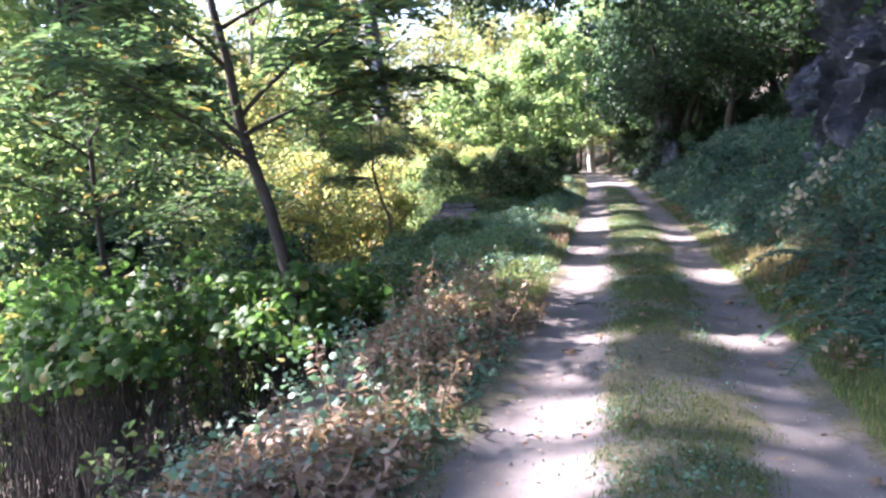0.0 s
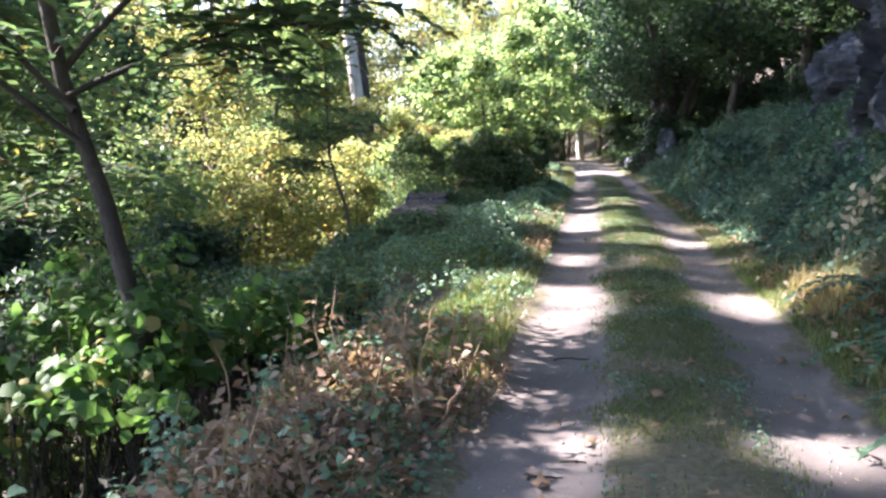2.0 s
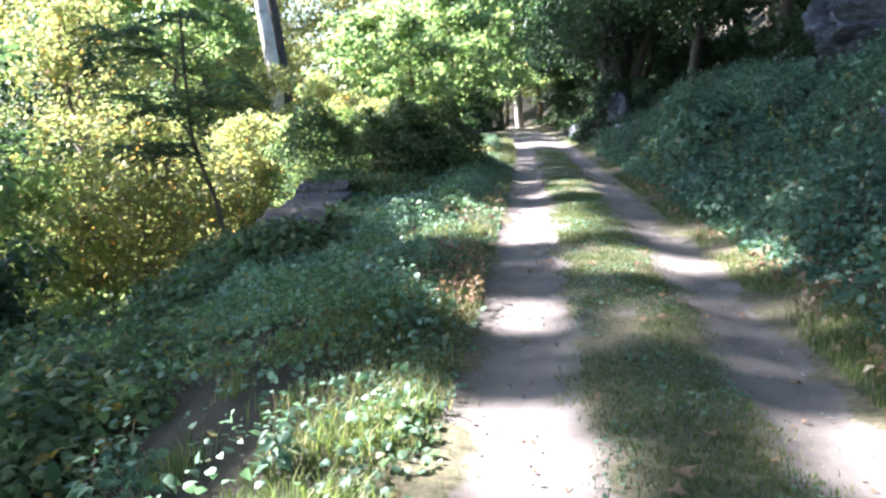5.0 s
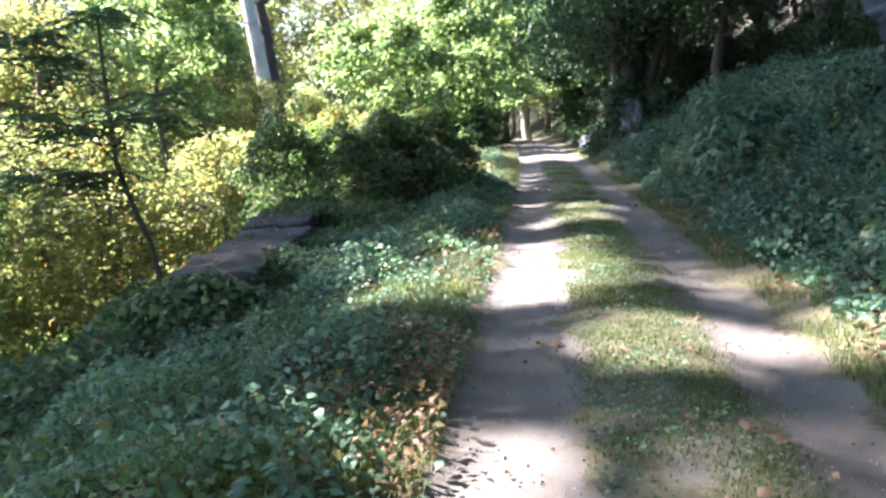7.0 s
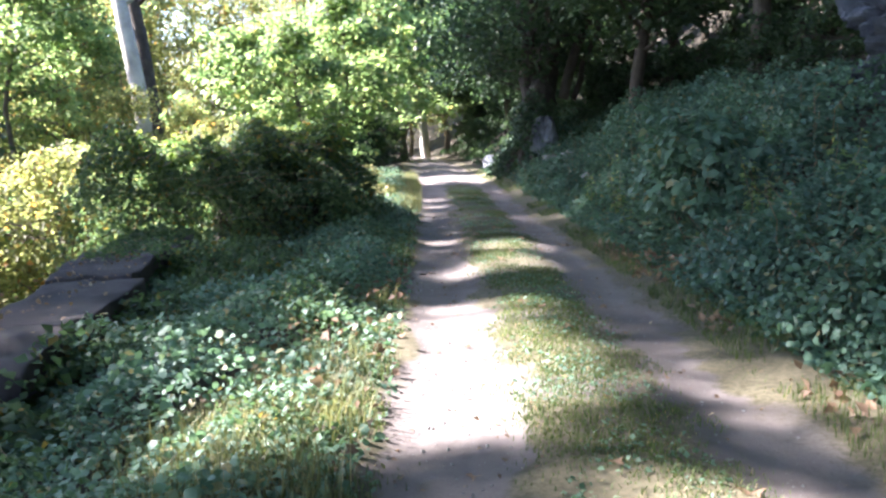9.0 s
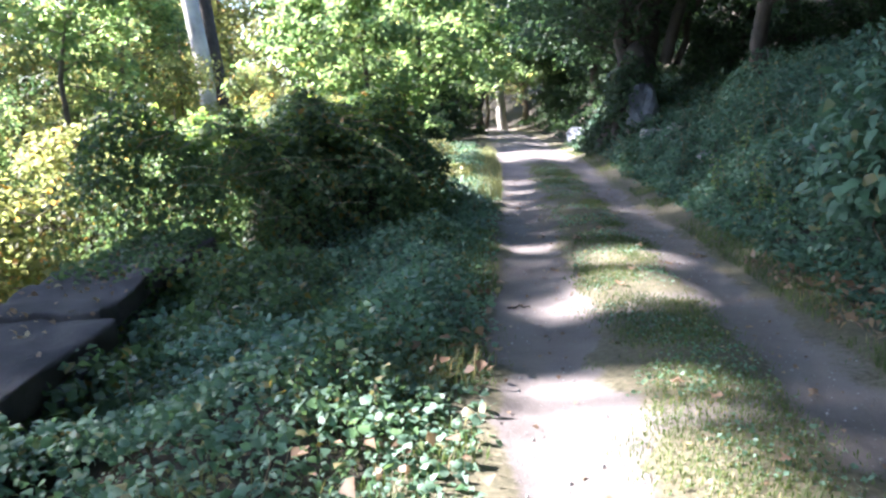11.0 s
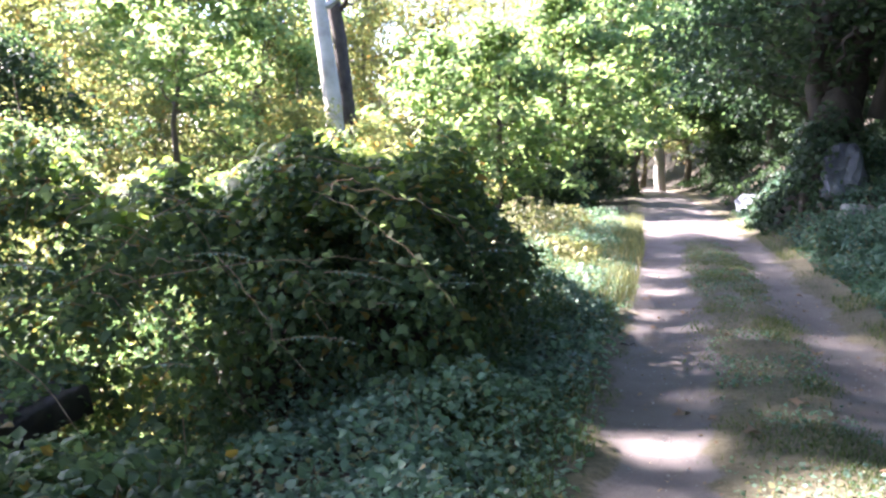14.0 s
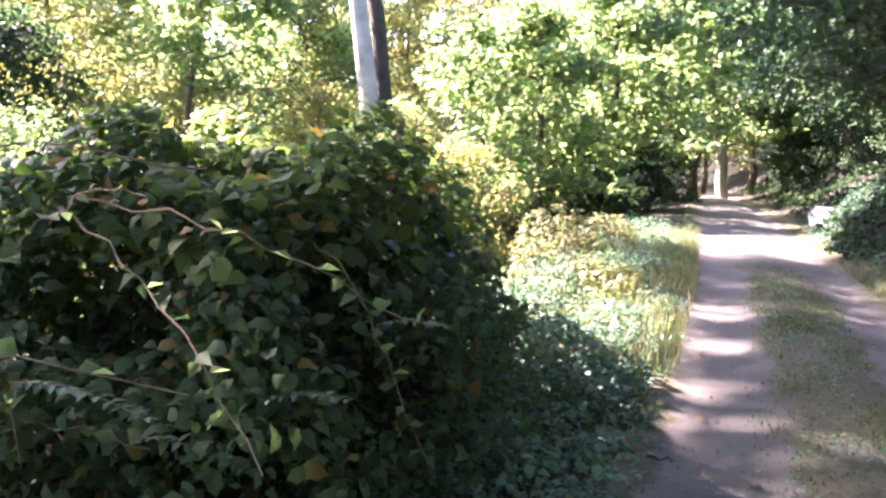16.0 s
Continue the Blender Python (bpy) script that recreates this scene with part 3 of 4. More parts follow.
low_growth("dead_leaves", "withered brown vine leaves at the edge of the verge", "dead leaves", -2.4, -1.15, 12.5, 17.5, 3800,
           lambda u, y: step(vnoise(u + 9, y, 0, 0.8, 88), 0.45, 0.65) * (1 - step(y, 15.2, 17.2)), lambda x, y, u: 0.05 + 0.28 * vnoise(x, y, 0, 0.5, 89), 0.04, DRY_LEAF, 0.32, 0.9, 90)
low_growth("bank_cover", "blue-green weeds and vines covering the bank", "ground cover", 1.35, 5.2, -1, 46, 200000,
           lambda u, y: near(y) * step(u, 1.35, 1.7) * (0.35 + 0.65 * np.maximum(step(y, 14, 18), step(vnoise(u + 80, y, 0, 1.2, 49), 0.35, 0.6))) * (1 - 0.85 * step(u, 3.6, 4.8)), lambda x, y, u: 0.04 + (0.75 * vnoise(x, y, 0, 1.1, 12) ** 2 + 0.3 * vnoise(x, y, 0, 0.35, 13) ** 1.5) * step(u, 1.4, 2.4) * (0.5 + 0.5 * step(y, 9, 13)), 0.06, LEAF_BANK, seed=32, rounded=True)


def grass_patch(label, u0, u1, y0, y1, n, keep, length, width, material, seed):
    r = np.random.default_rng(seed)
    x, y, u = scatter(u0, u1, y0, y1, n, keep, r)
    L = length * r.uniform(0.4, 1.3, len(x))
    v, f = blades(on_ground(x, y, 0.022 - 0.027 * step(np.abs(u), 1.4, 1.6)), L, width, 0.5, r)
    thing("grass", mesh_from("grass", v, f, material), label, "grass", kind="stuff")


grass_patch("short worn green grass between the wheel ruts", -0.62, 0.62, -1, 42, 210000,
            lambda u, y: near(y) * (1 - step(np.abs(u) + 0.35 * (vnoise(u + 9, y, 0, 0.3, 77) - 0.5), 0.25, 0.55)) * (0.08 + 0.92 * step(vnoise(u + 50, y, 0, 0.6, 15) * 0.6 + vnoise(u + 50, y, 0, 1.9, 14) * 0.4, 0.3, 0.55)) * (1 - step(y, 31, 38)), 0.030, 0.006, GRASS, 41)
grass_patch("green grass along the edges of the track", -2.0, -1.12, -1, 45, 60000,
            lambda u, y: near(y) * step(vnoise(u + 50, y, 0, 0.8, 16), 0.3, 0.6) * step(-u + 0.5 * (vnoise(u + 9, y, 0, 0.35, 78) - 0.5), 1.1, 1.4), 0.075, 0.006, GRASS, 42)
grass_patch("green grass along the foot of the bank", 1.1, 1.8, -1, 45, 40000,
            lambda u, y: near(y) * step(vnoise(u + 50, y, 0, 0.8, 17), 0.3, 0.6), 0.08, 0.006, GRASS, 43)

# ---- vine mound ----
def lump(cx, cy, cz, rx, ry, rz, n, seed, rough=0.25, lumps=0.6):
    """Places and normals over an uneven dome."""
    r = np.random.default_rng(seed)
    d = unit(r.normal(0, 1, (n, 3)))
    d[:, 2] = np.abs(d[:, 2])
    k = 1 + rough * (vnoise(d[:, 0] * rx + cx, d[:, 1] * ry + cy, d[:, 2] * rz, lumps, seed) - 0.5) * 2
    inner = 1 - 0.4 * r.uniform(0, 1, n) ** 1.5
    p = d * np.array([[rx, ry, rz]]) * (k * inner)[:, None] + np.array([[cx, cy, cz]])
    return p, unit(d / np.array([[rx, ry, rz]]))


def build_mound():
    root = new("vine_mound")
    tagged(root, "large mound of dark green climbing vines beside the track", "vine mound")
    pa, na = lump(2.25, 27.1, -0.25, 1.42, 2.6, 1.95, 60000, 51, 0.22, 0.6)
    pb, nb = lump(0.7, 26.1, -0.35, 1.5, 1.7, 1.85, 34000, 54, 0.3, 0.6)
    pc, nc = lump(2.4, 29.0, -0.25, 1.15, 1.6, 1.85, 16000, 55, 0.22, 0.7)
    p, nr = np.concatenate([pa, pb, pc]), np.concatenate([na, nb, nc])
    keep = (p[:, 2] > ground_z(p[:, 0], p[:, 1]) - 0.1) & (rng.uniform(0, 1, len(p)) < 0.35 + 0.65 * step(p[:, 2], 0.3, 1.0))
    keep &= (vnoise(p[:, 0], p[:, 1], p[:, 2], 0.3, 57) > 0.40) | (p[:, 2] > 1.25)
    v, f = round_leaves(p[keep], nr[keep] + np.array([[0, 0, 0.5]]), 0.07 * rng.uniform(0.4, 1.5, keep.sum()), 0.29, 0.85, 0.16, 0.3)
    part("foliage", mesh_from("foliage", v, f, LEAF_MOUND), root)
    # larger leaves on upward faces, their colour lightened to look sunlit
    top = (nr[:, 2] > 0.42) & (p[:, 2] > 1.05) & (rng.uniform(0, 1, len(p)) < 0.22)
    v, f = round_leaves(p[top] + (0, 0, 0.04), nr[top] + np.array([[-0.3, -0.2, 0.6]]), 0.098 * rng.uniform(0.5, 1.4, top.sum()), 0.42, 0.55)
    part("top_foliage", mesh_from("top_foliage", v, f, LEAF_TOP), root, "yellow-green vine leaves with sunlight put into their colour")
    # dark hull added inside the mound to stand for its inner shade
    n, m = 40, 16
    a, e = np.meshgrid(np.linspace(0, 2 * math.pi, n, endpoint=False), np.linspace(0, math.pi / 2, m), indexing="ij")
    d = np.stack([np.cos(a) * np.cos(e), np.sin(a) * np.cos(e), np.sin(e)], -1)
    w = 0.78 + 0.2 * (vnoise(d[..., 0] * 2.5, d[..., 1] * 3, d[..., 2] * 2, 0.5, 53) - 0.5)
    q = d * w[..., None] * np.array([1.4, 2.5, 1.6]) + np.array([2.1, 27.3, -0.4])
    i, j = np.meshgrid(np.arange(n), np.arange(m - 1), indexing="ij")
    ff = np.stack([i * m + j, ((i + 1) % n) * m + j, ((i + 1) % n) * m + j + 1, i * m + j + 1], -1).reshape(-1, 4)
    part("inner_mass", mesh_from("inner_mass", q.reshape(-1, 3), ff, SOIL), root)


build_mound()


# ---- stone slab and rock outcrop ----
def rough_box(w, d, h, n, amount, seed, lumps=0.4):
    """A worn block with broken edges, as a fine bmesh; its base is at z = 0."""
    bm = bmesh.new()
    bmesh.ops.create_cube(bm, size=1)
    bmesh.ops.scale(bm, vec=(w, d, h), verts=bm.verts)
    bmesh.ops.translate(bm, vec=(0, 0, h / 2), verts=bm.verts)
    bmesh.ops.bevel(bm, geom=bm.edges[:], offset=min(w, d, h) * 0.12, segments=2, affect="EDGES", profile=0.6)
    bmesh.ops.subdivide_edges(bm, edges=[e for e in bm.edges if e.calc_length() > 0.25], cuts=n, use_grid_fill=True)
    for v in bm.verts:
        o = noise.noise_vector(v.co / lumps + Vector((seed, seed * 2, 0))) + 0.5 * noise.noise_vector(v.co / lumps * 3 + Vector((seed, 0, 0)))
        v.co += o * amount
    me = bpy.data.meshes.new("block")
    bm.to_mesh(me)
    bm.free()
    for p in me.polygons:
        p.use_smooth = True
    return me


def build_slab():
    root = new("stone_wall")
    tagged(root, "low ruined wall with a broken concrete capping slab", "wall")
    y = -3.0
    for i, (length, dx, dz, yaw) in enumerate([(1.3, 0.0, 0.0, 4), (1.9, 0.05, -0.02, -1), (1.5, -0.04, 0.02, 2), (1.6, 0.03, 0.0, -2)]):
        cap = rough_box(0.85, length, 0.18, 6, 0.05, 3 + i * 5, 0.22)
        cap.materials.append(CONCRETE)
        part("capping_slab", cap, root, "weathered purple-grey concrete slab").matrix_basis = pose(dx, y + length / 2, 0.42 + dz, 0, 2 * dx, yaw)
        y += length + 0.03
    body = rough_box(0.64, 6.3, 0.95, 12, 0.07, 9, 0.3)
    body.materials.append(ROCK)
    part("wall_body", body, root).matrix_basis = pose(-0.12, 0.0, -0.52)
    root.matrix_world = pose(0.34, 21.3, -0.44, 1, -1, -4)


def build_rock(y0, half, u0, base, tall, seed, label, lean=0.5):
    """A craggy face of upright broken blocks with sharp edges, its foot buried in the bank."""
    bm = bmesh.new()
    bmesh.ops.create_grid(bm, x_segments=int(34 * half) + 20, y_segments=84, size=1)
    off = Vector((seed * 7.3, seed * 3.1, seed * 1.7))

    def blocks(q, tilt):
        spot = noise.voronoi(q)[1][0]
        h = noise.cell_vector(spot * 9.7 + off)
        return h.x + tilt * ((q - spot).x * (h.y - 0.5) + (q - spot).z * (h.z - 0.5)) * 2

    for v in bm.verts:
        s, h = v.co.x, (v.co.y + 1) / 2
        y = y0 + s * half
        bulge = 1 - s ** 4
        x = float(road_x(y)) + u0 + (1 - bulge) * 1.5 + h * lean + 2.0 * max(0, h - 0.85)
        p = Vector((x, y, base + h * tall * (0.5 + 0.5 * bulge)))
        w = Vector((p.y + 0.35 * p.z, 0, p.z * 0.55)) + off + noise.noise_vector(p * 0.8) * 0.35
        q = Vector((w.x, 0.3, w.z))
        push = 0.5 * blocks(q * 0.75, 1.2) + 0.34 * blocks(q * 2.0, 1.4) + 0.20 * blocks(q * 4.6, 1.4) + 0.07 * blocks(q * 11.0, 1.0) + 0.05 * noise.noise(p * 8)
        v.co = p - Vector((1, 0.25, 0)) * push + Vector((0, 0.06, 0.05)) * noise.noise(p * 3)
    me = bpy.data.meshes.new("rock")
    bm.to_mesh(me)
    bm.free()
    me.materials.append(ROCK)
    thing("rock_outcrop", me, label, "rock")


build_slab()
build_rock(15.6, 3.7, 4.1, 0.1, 5.4, 1, "blue-grey craggy rock face rising from the bank")
build_rock(22.4, 1.1, 4.5, 0.3, 3.6, 2, "purple-grey upright rock standing in the bank")


# ---- hedge bank and slope ----
def lump_cover(name, label, category, lumps_list, size, material, stem=None, kind="", seed=1, aspect=0.38, up=0.6, rough=0.3, cap=-1.0, stem_step=220, low=-1.0):
    """A thicket: leaves over several uneven domes, with bare stems inside."""
    r = np.random.default_rng(seed)
    root = new(name)
    tagged(root, label, category, kind=kind)
    P, N, stems = [], [], []
    for cx, cy, cz, rx, ry, rz, n in lumps_list:
        z0 = float(ground_z(cx, cy)) + cz
        p, nr = lump(cx, cy, z0, rx, ry, rz, n, seed + len(P), rough, 0.5)
        k = (p[:, 2] > ground_z(p[:, 0], p[:, 1]) + 0.02) & (nr[:, 2] > cap + r.uniform(-0.25, 0.25, n)) & (p[:, 2] > z0 + low * rz)
        P.append(p[k])
        N.append(nr[k])
        for q in range(int(n / stem_step)):
            a, d = r.uniform(0, 6.28), r.uniform(0, 0.75)
            e = np.array([cx + math.cos(a) * rx * d, cy + math.sin(a) * ry * d, 0])
            g = float(ground_z(e[0], e[1]))
            t = np.array([e[0] + r.normal(0, 0.25), e[1] + r.normal(0, 0.25), max(g + 0.15, z0 + rz * r.uniform(0.5, 1.05) * math.sqrt(1 - d * d))])
            e[2] = g - 0.05
            stems.append(tube(bent(e, t, 5, 0, 0.03, r), np.linspace(0.008, 0.003, 5), 4, 0, r))
    P, N = np.concatenate(P), np.concatenate(N)
    v, f = round_leaves(P, N + np.array([[0, 0, up]]), size * r.uniform(0.45, 1.5, len(P)), aspect, 0.8, 0.1, 0.25, r)
    part("foliage", mesh_from("foliage", v, f, material), root)
    if stems:
        tagged(part("inner_mass", mesh_from("stems", *join(stems), stem or DRY_STEM), root, "dry brown stems"), kind="stuff")
    return root


lump_cover("bramble_thicket", "bright green brambles over dead brown stems on the verge", "bramble", [(-3.3, 8.8, -0.3, 1.6, 1.5, 2.5, 9000), (-1.8, 9.3, -0.3, 1.1, 1.3, 1.75, 7000), (-4.6, 9.9, -0.3, 1.8, 2.0, 3.1, 9000), (-1.3, 11.0, -0.3, 0.9, 1.5, 1.3, 5000), (-6.4, 9.8, -0.3, 1.6, 1.8, 3.8, 7000), (-3.0, 11.8, -0.3, 1.4, 1.6, 2.4, 6000)], 0.12, LEAF_BRAMBLE, DARK_BARK, seed=71, cap=0.45, stem_step=30, aspect=0.38, low=0.66)
lump_cover("weed_thicket", "dark green weeds tumbling down the slope", "weeds", [(-0.6, 12.6, -0.3, 1.3, 1.6, 0.75, 6000), (-1.8, 14.8, -0.3, 1.6, 2.0, 1.0, 7000), (-0.3, 16.8, -0.3, 1.2, 1.4, 0.7, 6000), (-2.4, 18.5, -0.2, 1.6, 1.8, 1.2, 7000), (0.25, 17.75, -0.1, 0.8, 0.55, 0.68, 6000), (-0.9, 20.0, -0.3, 0.9, 1.8, 1.0, 5000)], 0.075, LEAF_MOUND, seed=72)
lump_cover("dead_bramble", "tangle of dark bare bramble stems in the hollow beside the verge", "bramble", [(-2.5, 4.2, -0.3, 0.9, 1.3, 0.75, 500), (-3.5, 5.8, -0.3, 1.2, 1.4, 1.0, 700), (-2.2, 6.3, -0.3, 0.6, 1.0, 0.6, 300)], 0.06, LEAF_MOUND, DARK_BARK, seed=74, stem_step=6)
rb = np.random.default_rng(73)
for i in range(34):
    y = rb.uniform(2, 42)
    u = rb.uniform(2.3, 3.1) if 12 < y < 21 else rb.uniform(2.9, 4.2) if y < 12 else rb.uniform(2.3, 4.4)
    lump_cover("bank_shrub", "blue-green shrub of broad leaves growing on the bank", "shrub",
               [(float(road_x(y)) + u, y, -0.2, rb.uniform(0.5, 1.1), rb.uniform(0.6, 1.2), rb.uniform(0.5, 0.75) + 0.12 * (u - 2.3), 2600)], rb.uniform(0.036, 0.07), LEAF_BANK, seed=100 + i, rough=0.45)


# ---- compound leaves ----
def frond(start, heading, length, pairs, leaflet, fall=0.5, r=None):
    """A drooping feather leaf: a thin stalk with paired leaflets. Returns the leaflets and the stalk."""
    r = r or rng
    h = np.array(heading, float)
    h /= np.linalg.norm(h)
    t = np.linspace(0, 1, 7)[:, None]
    path = np.array(start)[None] + h[None] * length * t + np.array([[0, 0, -1.0]]) * fall * length * t ** 2
    side = np.cross(h, (0, 0, 1.0))
    side /= max(np.linalg.norm(side), 1e-6)
    k = np.repeat(np.linspace(0.15, 1, pairs), 2)
    p = np.stack([np.interp(k, t[:, 0], path[:, c]) for c in range(3)], 1)
    sg = np.tile([1.0, -1.0], pairs)[:, None]
    along = side[None] * sg + h[None] * 0.45 + np.array([[0, 0, -0.35]])
    v, f = leaves(p, np.tile([[0, 0, 1.0]], (len(p), 1)), leaflet * (1.05 - 0.5 * np.abs(k - 0.45)), 0.22, 0.15, 0.06, 0.15, along, r)
    return (v, f), tube(path, np.linspace(0.006, 0.002, 7) * (length / 0.6), 3)


def feather_tree(label, trunk, radius, limbs, fronds_n, length, leaf, seed, bark=BARK):
    """A slender tree with feather leaves at the ends of a few limbs; trunk and limbs are given as paths from its foot."""
    r = np.random.default_rng(seed)
    root = new("tree")
    tagged(root, label, "tree")
    tr = np.array(trunk, float)
    t = np.linspace(0, 1, 12)
    path = np.stack([np.interp(t, np.linspace(0, 1, len(tr)), tr[:, c]) for c in range(3)], 1) + r.normal(0, 0.015, (12, 3))
    part("trunk", mesh_from("trunk", *tube(path, np.linspace(radius, radius * 0.45, 12), 9, 0.06, r), bark), root)
    lv, st = [], []
    ends = [path[-1]]
    for a, b in limbs:
        a, b = np.array(a, float), np.array(b, float)
        part("limb", mesh_from("limb", *tube(bent(a, b, 7, 0.1, 0.02, r), np.linspace(radius * 0.34, 0.008, 7), 6, 0.05, r), bark), root)
        ends += [b, a * 0.4 + b * 0.6]
    for e in ends:
        for q in range(fronds_n):
            a = q * 6.283 / fronds_n + r.uniform(-0.3, 0.3)
            lf, sk = frond(e + r.normal(0, 0.06, 3), (math.cos(a), math.sin(a), r.uniform(0.1, 0.6)), length * r.uniform(0.7, 1.2), 9, length * 0.24, r.uniform(0.4, 0.9), r)
            lv.append(lf)
            st.append(sk)
    part("crown", mesh_from("crown", *join(lv), leaf), root)
    tagged(part("stalk", mesh_from("stalks", *join(st), BARK), root), kind="stuff")
    return root


ft = feather_tree("slender leaning tree with drooping feather leaves", [(0, 0, -0.4), (-0.25, 0, 1.3), (-0.75, 0.1, 3.0), (-1.2, 0.1, 5.2)], 0.085,
                  [((-0.55, 0.05, 2.35), (-2.3, -0.3, 3.4)), ((-0.7, 0.1, 2.9), (0.7, -0.2, 3.9)), ((-0.85, 0.1, 3.4), (-1.7, -1.6, 4.1)), ((-0.9, 0.1, 3.8), (0.5, 1.2, 4.6)), ((-0.6, 0, 2.6), (-2.6, 1.0, 3.9)), ((-0.65, 0, 2.7), (1.0, 0.6, 3.3))], 13, 0.95, LEAF_MOUND, 81, DARK_BARK)
ft.location = (-1.4, 9.1, float(ground_z(-1.4, 9.1)))
ft = feather_tree("dark feather-leaved tree at the brink of the valley", [(0, 0, -0.4), (-0.2, 0, 1.6), (-0.5, 0.1, 3.2), (-0.6, 0.1, 5.4)], 0.06,
                  [((-0.5, 0.1, 3.2), (-1.9, -0.4, 3.9)), ((-0.5, 0.1, 3.3), (1.0, -0.6, 4.2)), ((-0.55, 0.1, 4.0), (-1.6, -1.2, 4.8)), ((-0.4, 0, 2.7), (1.2, 0.4, 3.6)), ((-0.55, 0.1, 4.2), (0.8, -1.0, 5.0))], 9, 0.95, LEAF_MOUND, 83, DARK_BARK)
ft.location = (-3.9, 10.8, float(ground_z(-3.9, 10.8)))
ft = feather_tree("young slender sapling with drooping feather leaves", [(0, 0, -0.2), (-0.35, 0, 1.4), (-0.75, 0, 2.8), (-0.8, 0, 4.6)], 0.05,
                  [((-0.75, 0, 2.7), (-1.5, -0.5, 3.3)), ((-0.75, 0, 2.8), (0.0, -0.5, 3.5)), ((-0.78, 0, 3.6), (-1.9, 0.3, 4.3)), ((-0.6, 0, 2.2), (-1.5, -0.3, 2.5))], 10, 0.9, LEAF_MOUND, 82)
ft.location = (-1.1, 22.2, float(ground_z(-1.1, 22.2)))


def bare_trunk(label, path, r0, r1, bark, seed):
    r = np.random.default_rng(seed)
    p = np.array(path, float)
    t = np.linspace(0, 1, 14)
    q = np.stack([np.interp(t, np.linspace(0, 1, len(p)), p[:, c]) for c in range(3)], 1) + r.normal(0, 0.03, (14, 3))
    root = new("tree")
    tagged(root, label, "tree")
    part("trunk", mesh_from("trunk", *tube(q, np.linspace(r0, r1, 14), 12, 0.06, r), bark), root)
    bs = []
    for i in range(9):
        a = r.uniform(0, 6.28)
        s0 = q[r.integers(8, 13)]
        bs.append(tube(bent(s0, s0 + np.array([math.cos(a) * 2, math.sin(a) * 2, r.uniform(0.6, 1.8)]), 6, 0, 0.08, r), np.linspace(r1 * 0.6, 0.02, 6), 5, 0, r))
    tagged(part("branch", mesh_from("branches", *join(bs), bark), root), kind="stuff")


bare_trunk("pale smooth trunk of a tall dead tree in the valley", [(-3.6, 56, -5), (-4.15, 56, 3.0), (-4.95, 56, 8.5), (-5.6, 56, 14)], 0.40, 0.30, PALE_BARK, 91)
# extra dark trunk set behind the pale one as its shaded right side
bare_trunk("dark trunk added as the shaded side of the pale dead tree", [(-3.1, 57.1, -5), (-3.74, 57.1, 3.2), (-4.5, 57.1, 8.5), (-5.05, 57.1, 13)], 0.36, 0.26, DARK_BARK, 92)
bare_trunk("pale sunlit trunk where the track ends", [(10.95, 64, -0.3), (10.8, 64, 2), (10.45, 64, 5.5), (10.6, 64, 11)], 0.30, 0.12, PALE_BARK, 93)

# ---- verge details ----
grass_patch("pale seeding grass in the sun on the verge", -2.6, -1.15, 14.5, 21, 20000, lambda u, y: step(-u + 0.5 * (vnoise(u + 9, y, 0, 0.35, 78) - 0.5), 1.2, 1.6) * step(vnoise(u + 20, y, 0, 0.7, 18), 0.25, 0.6) * (1 - step(np.abs(y - 18.3), 1.4, 2.6)), 0.19, 0.006, TALL_GRASS, 44)
grass_patch("pale grass along the edge of the rut", -2.1, -1.15, 4, 15, 13000, lambda u, y: step(vnoise(u + 20, y, 0, 0.8, 19), 0.35, 0.65), 0.10, 0.006, TALL_GRASS, 45)
grass_patch("lush tufted grass growing along the verge", -2.5, -1.15, 5, 15.5, 34000, lambda u, y: step(-u + 0.5 * (vnoise(u + 9, y, 0, 0.35, 78) - 0.5), 1.15, 1.5) * step(vnoise(u + 20, y, 0, 0.45, 81), 0.35, 0.65) * step(y, 6, 9) * (1 - step(y, 13, 15.5)), 0.15, 0.007, LUSH_GRASS, 51)
grass_patch("golden dry grass at the foot of the bank", 1.35, 2.2, 9.3, 12.2, 6500, lambda u, y: step(vnoise(u + 20, y, 0, 0.6, 82), 0.3, 0.6) * np.exp(-((y - 10.8) / 0.9) ** 2), 0.30, 0.007, GOLD_GRASS, 52)
grass_patch("short green grass beside the dirt rut", 1.05, 1.75, 4, 15, 16000, lambda u, y: step(vnoise(u + 20, y, 0, 0.6, 83), 0.3, 0.6), 0.07, 0.006, LUSH_GRASS, 53)
grass_patch("pale grass beyond the vine mound", -2.6, -1.1, 29, 42, 9000, lambda u, y: step(vnoise(u + 20, y, 0, 1.2, 20), 0.2, 0.5), 0.26, 0.009, TALL_GRASS, 46)
grass_patch("dry yellow grass at the foot of the bank", 1.15, 2.45, 4, 15, 11000, lambda u, y: step(vnoise(u + 20, y, 0, 0.8, 23), 0.35, 0.65), 0.11, 0.006, TALL_GRASS, 47)
low_growth("dead_leaves", "brown dead leaves and litter beside the rut", "dead leaves", -2.6, -1.05, 2.0, 9.5, 11000, lambda u, y: step(vnoise(u + 9, y, 0, 0.8, 24), 0.35, 0.6) * (1 - step(-u, 2.1, 2.4)), lambda x, y, u: 0.06 + 0.12 * vnoise(x, y, 0, 0.4, 25), 0.045, DRY_LEAF, 0.32, 0.8, 33)
